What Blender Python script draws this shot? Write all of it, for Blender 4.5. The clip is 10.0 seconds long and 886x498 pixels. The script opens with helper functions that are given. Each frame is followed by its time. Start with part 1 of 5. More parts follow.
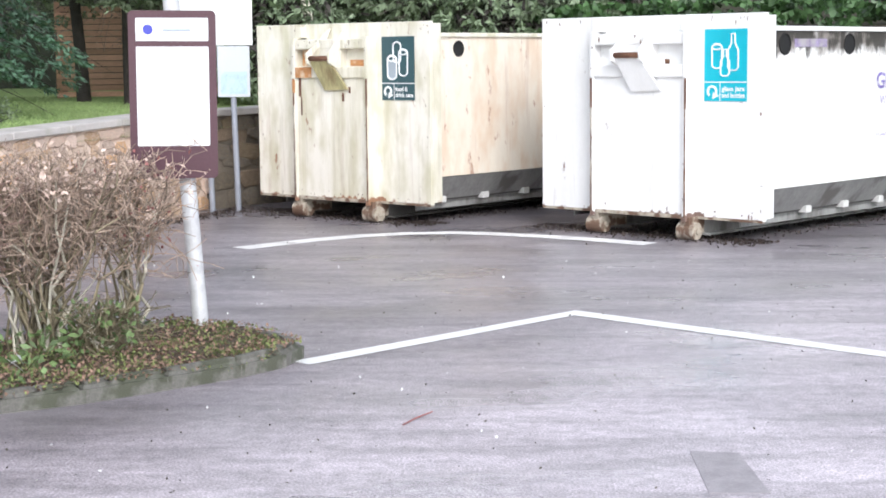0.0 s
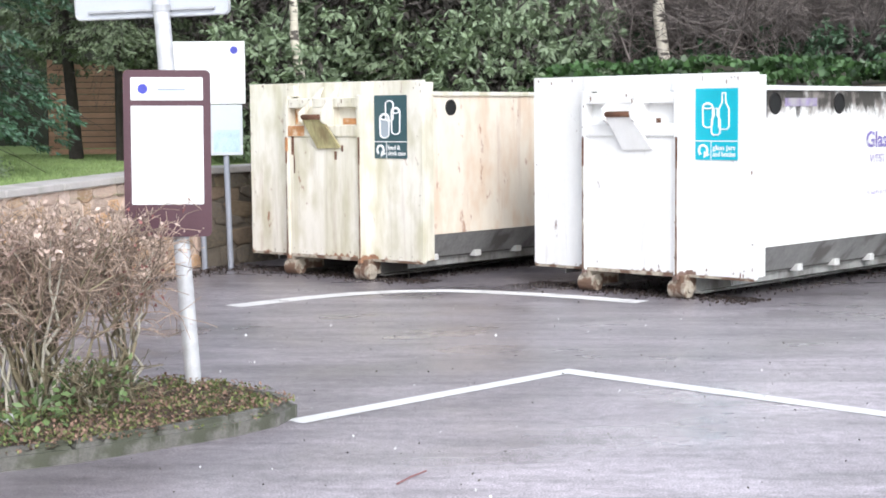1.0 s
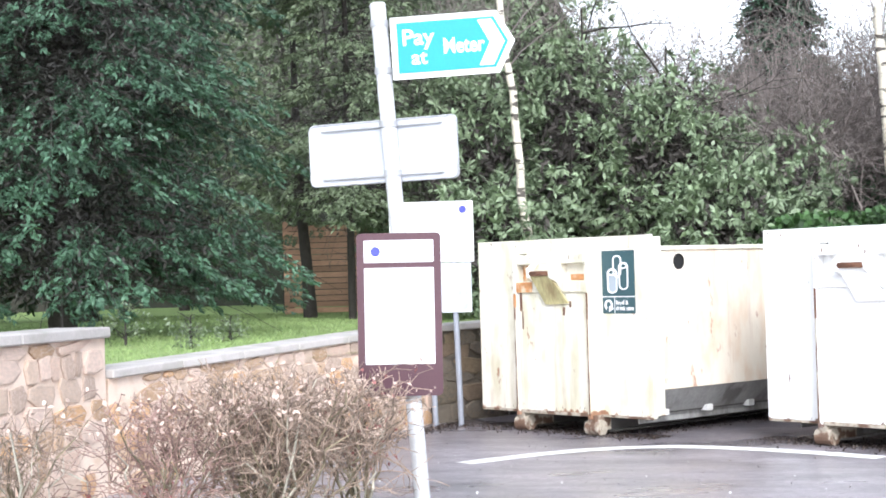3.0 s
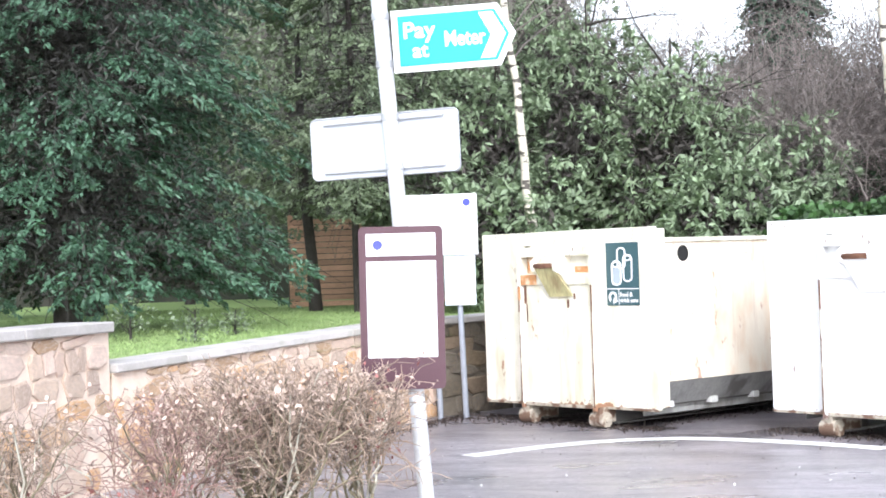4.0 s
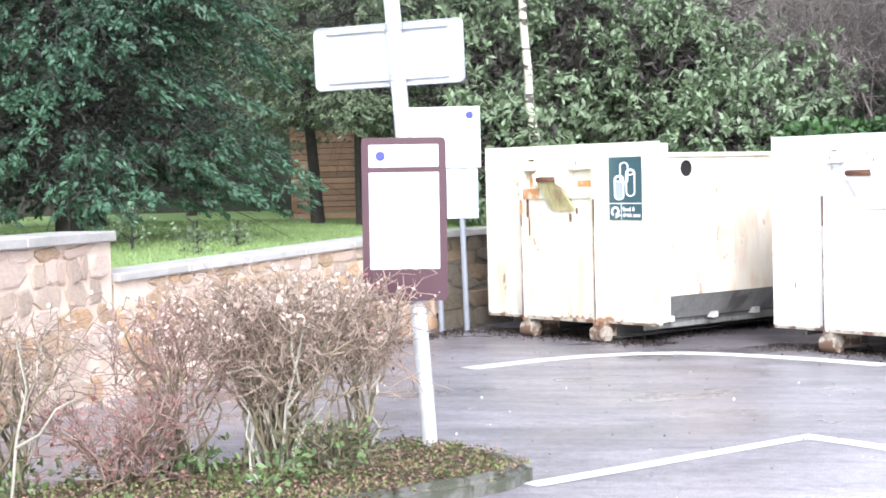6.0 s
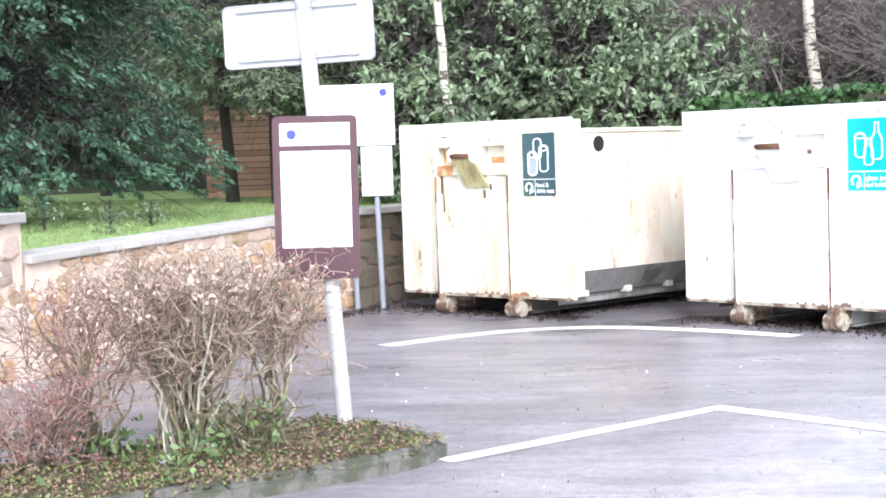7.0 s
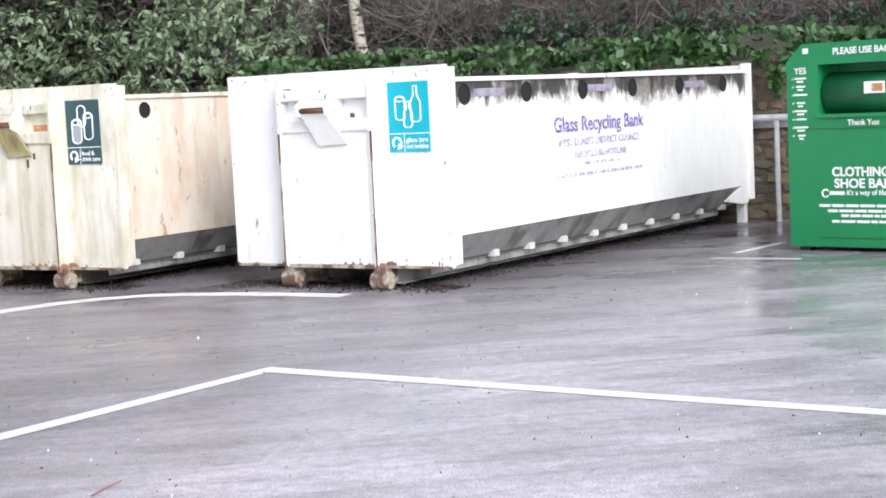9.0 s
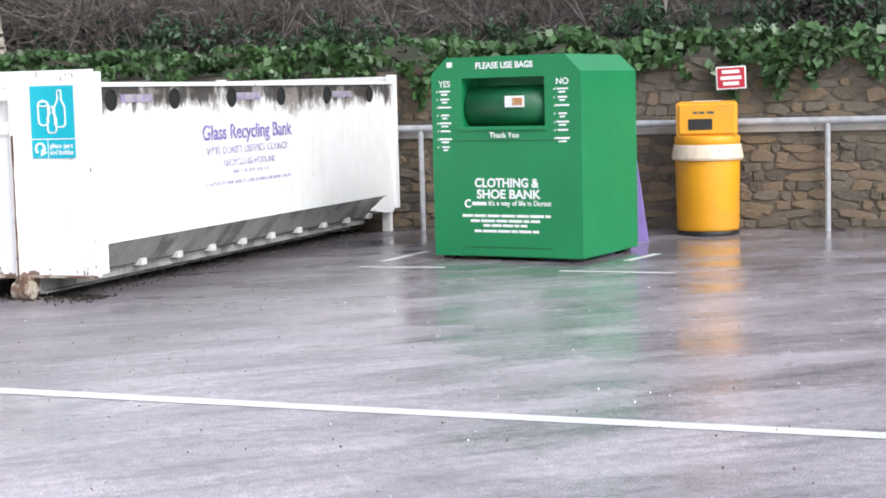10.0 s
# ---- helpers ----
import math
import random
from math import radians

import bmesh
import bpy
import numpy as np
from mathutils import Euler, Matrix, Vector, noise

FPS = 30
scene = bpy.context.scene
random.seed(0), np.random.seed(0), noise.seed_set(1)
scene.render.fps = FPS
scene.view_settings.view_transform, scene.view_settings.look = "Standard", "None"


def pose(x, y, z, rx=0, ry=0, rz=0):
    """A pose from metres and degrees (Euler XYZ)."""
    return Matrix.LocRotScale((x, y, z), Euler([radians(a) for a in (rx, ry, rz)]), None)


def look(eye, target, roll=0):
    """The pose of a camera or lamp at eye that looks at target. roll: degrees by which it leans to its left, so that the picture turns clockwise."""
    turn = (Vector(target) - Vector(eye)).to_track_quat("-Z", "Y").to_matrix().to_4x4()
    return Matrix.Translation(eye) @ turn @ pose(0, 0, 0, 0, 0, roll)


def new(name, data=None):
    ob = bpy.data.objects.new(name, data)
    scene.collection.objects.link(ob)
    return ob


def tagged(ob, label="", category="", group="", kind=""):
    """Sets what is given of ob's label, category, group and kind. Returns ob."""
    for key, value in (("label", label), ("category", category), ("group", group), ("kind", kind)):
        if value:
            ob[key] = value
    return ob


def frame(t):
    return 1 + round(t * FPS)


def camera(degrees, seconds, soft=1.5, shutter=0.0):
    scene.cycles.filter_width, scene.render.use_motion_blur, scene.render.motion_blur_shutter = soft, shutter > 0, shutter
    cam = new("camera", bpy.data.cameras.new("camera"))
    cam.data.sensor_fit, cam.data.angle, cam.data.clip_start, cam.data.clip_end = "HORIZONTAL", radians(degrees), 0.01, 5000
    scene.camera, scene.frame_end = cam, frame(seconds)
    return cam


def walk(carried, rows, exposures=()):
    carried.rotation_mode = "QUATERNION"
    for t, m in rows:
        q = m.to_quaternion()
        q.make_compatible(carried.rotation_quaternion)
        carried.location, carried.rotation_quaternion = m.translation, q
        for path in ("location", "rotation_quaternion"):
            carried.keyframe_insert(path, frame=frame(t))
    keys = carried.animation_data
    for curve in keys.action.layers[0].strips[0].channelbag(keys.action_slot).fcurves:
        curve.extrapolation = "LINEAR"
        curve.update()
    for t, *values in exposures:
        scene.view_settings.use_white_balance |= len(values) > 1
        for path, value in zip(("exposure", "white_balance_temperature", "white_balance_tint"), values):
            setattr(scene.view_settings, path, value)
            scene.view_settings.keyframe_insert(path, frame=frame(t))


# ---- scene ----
# camera: a person standing on the car park, turning from the sign to the banks
cam = camera(30.6, 10.0, soft=1.8)
PATH = (
    (0, (-0.013, 0.047, 1.569), (-0.581, 9.962, 0.397), -0.59),
    (0.5, (-0.013, 0.032, 1.575), (-0.509, 9.984, 0.733), -0.37),
    (1, (-0.026, 0.029, 1.579), (-0.535, 9.982, 0.757), -0.52),
    (1.5, (-0.035, -0.005, 1.586), (-0.884, 9.947, 1.095), -0.47),
    (2, (-0.030, -0.029, 1.589), (-1.519, 9.858, 1.421), -0.66),
    (2.5, (-0.031, -0.031, 1.605), (-1.825, 9.806, 1.747), -1.10),
    (4, (-0.001, -0.020, 1.611), (-1.927, 9.792, 1.714), -1.94),
    (4.5, (-0.008, -0.010, 1.601), (-1.871, 9.815, 1.592), -1.16),
    (5, (-0.011, -0.016, 1.601), (-1.983, 9.785, 1.365), -1.18),
    (6.5, (-0.009, 0.004, 1.597), (-1.896, 9.812, 1.105), -1.59),
    (7, (0.026, -0.013, 1.600), (-1.431, 9.863, 1.018), -1.93),
    (7.5, (0.034, 0.001, 1.604), (-0.962, 9.937, 1.070), -2.76),
    (8, (0.054, 0.002, 1.599), (-0.317, 9.970, 0.891), -3.13),
    (8.5, (0.081, -0.038, 1.607), (0.398, 9.922, 0.769), -3.48),
    (9, (0.119, -0.041, 1.598), (1.338, 9.844, 0.694), -2.73),
    (9.5, (0.120, -0.069, 1.630), (2.491, 9.595, 0.633), -1.74),
    (10, (0.067, -0.042, 1.630), (3.415, 9.333, 0.680), -1.48),
)
EXPOSURES = ((0, 1.0, 6300, 11), (1, 1.0, 6300, 11), (2, 1.08, 6250, 11), (2.5, 1.3, 6150, 11), (4, 1.6, 6150, 11), (6.5, 1.65, 6050, 11), (7.5, 1.4, 6150, 11), (8.5, 1.05, 6250, 12), (10, 0.96, 6350, 12))
walk(cam, [(t, look(e, g, r)) for t, e, g, r in PATH], EXPOSURES)

# overcast winter daylight
SUN_EL, SUN_AZ = 36.0, 164.0
world = bpy.data.worlds.new("overcast_sky")
world.use_nodes = True
scene.world = world
wn, wl = world.node_tree.nodes, world.node_tree.links
sky = wn.new("ShaderNodeTexSky")
sky.sky_type, sky.sun_disc = "NISHITA", False
sky.sun_elevation, sky.sun_rotation = radians(SUN_EL), radians(SUN_AZ)
sky.dust_density, sky.air_density = 1.0, 1.0
pale = wn.new("ShaderNodeHueSaturation")
pale.inputs["Saturation"].default_value = 0.3
wl.new(sky.outputs[0], pale.inputs["Color"])
wl.new(pale.outputs[0], wn["Background"].inputs["Color"])
wn["Background"].inputs["Strength"].default_value = 0.15
sun = new("sun", bpy.data.lights.new("sun", "SUN"))
sun.data.energy, sun.data.angle, sun.data.color = 1.1, radians(25), (1.0, 0.98, 0.96)
az = radians(SUN_AZ)
sun.matrix_world = look((0, 0, 0), (-math.sin(az) * math.cos(radians(SUN_EL)), -math.cos(az) * math.cos(radians(SUN_EL)), -math.sin(radians(SUN_EL))))

# ---- materials ----
def mat(name, base, rough=0.7, metal=0.0, vary=0.15, scale=6.0, fine=60.0, bump=0.15, dist=0.01, spec=0.5, second=None, amount=0.0, island=0.0, each=0.0, stretch=(1, 1, 1), patch=(0.5, 0.62), tints=()):
    """A painted, mineral or living surface: two scales of variation, optional stains of a second colour, fine relief."""
    m = bpy.data.materials.new(name)
    m.use_nodes = True
    n, l = m.node_tree.nodes, m.node_tree.links
    bsdf = n["Principled BSDF"]
    tex = n.new("ShaderNodeTexCoord")
    mp = n.new("ShaderNodeMapping")
    mp.inputs["Scale"].default_value = stretch
    l.new(tex.outputs["Object"], mp.inputs["Vector"])

    def noise_at(s, detail=6.0):
        t = n.new("ShaderNodeTexNoise")
        t.inputs["Scale"].default_value, t.inputs["Detail"].default_value = s, detail
        l.new(mp.outputs[0], t.inputs["Vector"])
        return t.outputs["Fac"]

    big, small = noise_at(scale), noise_at(fine, 4.0)
    mix = n.new("ShaderNodeMath")
    mix.operation = "MULTIPLY_ADD"
    l.new(small, mix.inputs[0])
    mix.inputs[1].default_value = 0.6
    l.new(big, mix.inputs[2])
    value = n.new("ShaderNodeMapRange")
    l.new(mix.outputs[0], value.inputs["Value"])
    value.inputs["From Min"].default_value, value.inputs["From Max"].default_value = 0.45, 1.15
    value.inputs["To Min"].default_value, value.inputs["To Max"].default_value = 1 - vary, 1 + vary
    out = value.outputs[0]
    for amt, node, socket in ((island, "ShaderNodeNewGeometry", "Random Per Island"), (each, "ShaderNodeObjectInfo", "Random")):
        if amt:
            g = n.new(node)
            r = n.new("ShaderNodeMapRange")
            l.new(g.outputs[socket], r.inputs["Value"])
            r.inputs["To Min"].default_value, r.inputs["To Max"].default_value = 1 - amt, 1 + amt
            k = n.new("ShaderNodeMath")
            k.operation = "MULTIPLY"
            l.new(out, k.inputs[0])
            l.new(r.outputs[0], k.inputs[1])
            out = k.outputs[0]
    hsv = n.new("ShaderNodeHueSaturation")
    hsv.inputs["Color"].default_value = (*base, 1)
    l.new(out, hsv.inputs["Value"])
    if tints:
        who = n.new("ShaderNodeObjectInfo")
        pick = n.new("ShaderNodeValToRGB")
        pick.color_ramp.interpolation = "CONSTANT"
        while len(pick.color_ramp.elements) < len(tints):
            pick.color_ramp.elements.new(0.5)
        for i, (e, c) in enumerate(zip(pick.color_ramp.elements, tints)):
            e.position, e.color = i / len(tints), (*c, 1)
        l.new(who.outputs["Random"], pick.inputs[0])
        l.new(pick.outputs[0], hsv.inputs["Color"])
    colour = hsv.outputs[0]
    if second:
        f = n.new("ShaderNodeMapRange")
        l.new(noise_at(scale * 0.8, 8.0), f.inputs["Value"])
        f.inputs["From Min"].default_value, f.inputs["From Max"].default_value = patch
        f.inputs["To Max"].default_value = amount
        c = n.new("ShaderNodeMix")
        c.data_type = "RGBA"
        l.new(f.outputs[0], c.inputs["Factor"])
        l.new(colour, c.inputs["A"])
        c.inputs["B"].default_value = (*second, 1)
        colour = c.outputs["Result"]
    l.new(colour, bsdf.inputs["Base Color"])
    bsdf.inputs["Roughness"].default_value, bsdf.inputs["Metallic"].default_value = rough, metal
    bsdf.inputs["Specular IOR Level"].default_value = spec
    if bump:
        b = n.new("ShaderNodeBump")
        b.inputs["Strength"].default_value, b.inputs["Distance"].default_value = bump, dist
        l.new(small, b.inputs["Height"])
        l.new(b.outputs[0], bsdf.inputs["Normal"])
    return m


def wet_asphalt():
    m = bpy.data.materials.new("wet_asphalt")
    m.use_nodes = True
    n, l = m.node_tree.nodes, m.node_tree.links
    bsdf = n["Principled BSDF"]
    tex = n.new("ShaderNodeTexCoord")

    def noise_at(s, detail=5.0, stretch=(1, 1, 1), turn=0.0):
        mp = n.new("ShaderNodeMapping")
        mp.inputs["Scale"].default_value = stretch
        mp.inputs["Rotation"].default_value = (0, 0, turn)
        l.new(tex.outputs["Object"], mp.inputs["Vector"])
        t = n.new("ShaderNodeTexNoise")
        t.inputs["Scale"].default_value, t.inputs["Detail"].default_value = s, detail
        l.new(mp.outputs[0], t.inputs["Vector"])
        return t.outputs["Fac"]

    def ramp(f, a, b, lo, hi):
        r = n.new("ShaderNodeMapRange")
        l.new(f, r.inputs["Value"])
        for k, v in zip(("From Min", "From Max", "To Min", "To Max"), (a, b, lo, hi)):
            r.inputs[k].default_value = v
        return r.outputs[0]

    def maths(op, a, b):
        k = n.new("ShaderNodeMath")
        k.operation = op
        for i, v in enumerate((a, b)):
            if isinstance(v, float):
                k.inputs[i].default_value = v
            else:
                l.new(v, k.inputs[i])
        return k.outputs[0]

    grain = noise_at(95, 4.0)
    stone = noise_at(150, 2.0)
    streak = noise_at(0.7, 10.0, (1, 2.6, 1), 0.66)
    scuff = noise_at(1.1, 10.0, (0.35, 2.4, 1), -0.1)
    pools = noise_at(0.32, 4.0)
    tone = maths("MULTIPLY", ramp(grain, 0.3, 0.7, 0.5, 1.5), ramp(streak, 0.35, 0.65, 0.8, 1.15))
    tone = maths("MULTIPLY", tone, ramp(noise_at(14, 6.0), 0.3, 0.7, 0.8, 1.2))
    tone = maths("MULTIPLY", tone, ramp(noise_at(2.2, 8.0, (1, 1.8, 1), 0.9), 0.56, 0.7, 1.0, 0.84))
    tone = maths("MULTIPLY", tone, ramp(scuff, 0.5, 0.66, 1.04, 0.86))
    tone = maths("MULTIPLY", tone, ramp(noise_at(3.2, 11.0, (0.45, 2.2, 1), -0.2), 0.48, 0.64, 1.05, 0.82))
    tone = maths("MULTIPLY", tone, ramp(stone, 0.62, 0.74, 1.0, 1.8))
    hsv = n.new("ShaderNodeHueSaturation")
    # water darkens the stone
    ragged = noise_at(0.8, 11.0, (1, 1.7, 1), 0.95)
    tone = maths("MULTIPLY", tone, ramp(ragged, 0.44, 0.6, 1.06, 0.84))
    place = n.new("ShaderNodeSeparateXYZ")
    l.new(tex.outputs["Object"], place.inputs[0])
    # silt washed along the kerb, and a ragged darker tone towards the containers and the back wall
    silt = maths("ADD", maths("MULTIPLY", place.outputs["X"], 0.752), maths("MULTIPLY", place.outputs["Y"], -0.658))
    silt = maths("ADD", silt, maths("MULTIPLY", noise_at(1.6, 7.0), 0.9))
    tone = maths("MULTIPLY", tone, ramp(silt, -5.6, -4.3, 0.55, 1.0))
    rearward = maths("ADD", place.outputs["Y"], maths("MULTIPLY", place.outputs["X"], 0.28))
    rearward = maths("ADD", rearward, maths("MULTIPLY", noise_at(0.9, 9.0, (1, 2.0, 1), 0.3), 2.2))
    tone = maths("MULTIPLY", tone, ramp(rearward, 14.6, 15.8, 1.0, 0.76))
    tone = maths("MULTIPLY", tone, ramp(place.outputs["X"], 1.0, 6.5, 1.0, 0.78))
    hsv.inputs["Color"].default_value = (0.475, 0.428, 0.464, 1)
    l.new(tone, hsv.inputs["Value"])
    l.new(hsv.outputs[0], bsdf.inputs["Base Color"])
    wet = maths("ADD", ramp(pools, 0.4, 0.62, 0.0, 0.35), ramp(ragged, 0.45, 0.6, 0.0, 0.4))
    # the lower side of the car park, where the water lies
    wet = maths("ADD", wet, ramp(place.outputs["X"], 1.5, 6.5, -0.12, 0.3))
    l.new(ramp(wet, 0.1, 0.9, 0.4, 0.1), bsdf.inputs["Roughness"])
    bsdf.inputs["Specular IOR Level"].default_value = 0.5
    b = n.new("ShaderNodeBump")
    b.inputs["Distance"].default_value = 0.004
    l.new(ramp(wet, 0.1, 0.8, 0.45, 0.04), b.inputs["Strength"])
    l.new(grain, b.inputs["Height"])
    l.new(b.outputs[0], bsdf.inputs["Normal"])
    return m


def steel_paint(name, base, stain, rust, amount, rust_amount, soot=0.0, rust_from=0.66, runs=1.0):
    """Old container paint: run-down stains, rust freckles, rusted lower edges, and soot along the top where asked for."""
    m = mat(name, base, 0.5, vary=0.05, scale=7.0, fine=60, bump=0.05, second=stain, amount=amount * 0.75, stretch=(1, 1, 0.45), patch=(0.46, 0.66))
    n, l = m.node_tree.nodes, m.node_tree.links
    bsdf = n["Principled BSDF"]
    tex = n.new("ShaderNodeTexCoord")
    xyz = n.new("ShaderNodeSeparateXYZ")
    l.new(tex.outputs["Object"], xyz.inputs[0])

    def cloud(s, stretch, detail=9.0, rough=0.65):
        t = n.new("ShaderNodeTexNoise")
        t.inputs["Scale"].default_value, t.inputs["Detail"].default_value, t.inputs["Roughness"].default_value = s, detail, rough
        mp = n.new("ShaderNodeMapping")
        mp.inputs["Scale"].default_value = stretch
        l.new(tex.outputs["Object"], mp.inputs["Vector"])
        l.new(mp.outputs[0], t.inputs["Vector"])
        return t.outputs["Fac"]

    def ramp(f, a, b, lo, hi):
        r = n.new("ShaderNodeMapRange")
        l.new(f, r.inputs["Value"])
        for k, v in zip(("From Min", "From Max", "To Min", "To Max"), (a, b, lo, hi)):
            r.inputs[k].default_value = v
        return r.outputs[0]

    def add(a, b):
        k = n.new("ShaderNodeMath")
        l.new(a, k.inputs[0])
        l.new(b, k.inputs[1])
        return k.outputs[0]

    def over(fac, colour):
        c = n.new("ShaderNodeMix")
        c.data_type = "RGBA"
        l.new(fac, c.inputs["Factor"])
        l.new(bsdf.inputs["Base Color"].links[0].from_socket, c.inputs["A"])
        c.inputs["B"].default_value = (*colour, 1)
        l.new(c.outputs["Result"], bsdf.inputs["Base Color"])

    # wide weather stains, then rust freckles that gather at the bottom edge
    over(ramp(cloud(1.3, (1, 1, 0.6)), 0.5, 0.68, 0.0, amount * 0.6), stain)
    over(ramp(cloud(5.0, (1, 1, 0.09), 6.0), 0.48, 0.66, 0.0, amount * 0.75 * runs), stain)
    over(ramp(cloud(11.0, (1, 1, 0.06), 5.0), 0.56, 0.7, 0.0, amount * 0.45 * runs), (stain[0] * 0.7, stain[1] * 0.68, stain[2] * 0.7))
    edge = ramp(xyz.outputs["Z"], 0.18, 0.27, 0.24, 0.0)
    over(ramp(add(cloud(6.0, (1, 1, 0.5)), edge), rust_from, rust_from + 0.05, 0.0, rust_amount), rust)
    over(ramp(cloud(9.0, (1, 1, 0.07), 5.0), rust_from - 0.04, rust_from + 0.1, 0.0, rust_amount * 0.4), rust)
    if soot:
        high = ramp(xyz.outputs["Z"], 1.33, 1.68, -0.2, 0.18)
        over(ramp(add(cloud(2.4, (1, 1, 0.7), 11.0, 0.72), high), 0.52, 0.64, 0.0, soot), (0.24, 0.21, 0.19))
        over(ramp(add(cloud(3.4, (1, 1, 0.55), 11.0, 0.72), high), 0.6, 0.68, 0.0, soot), (0.05, 0.045, 0.04))
    return m


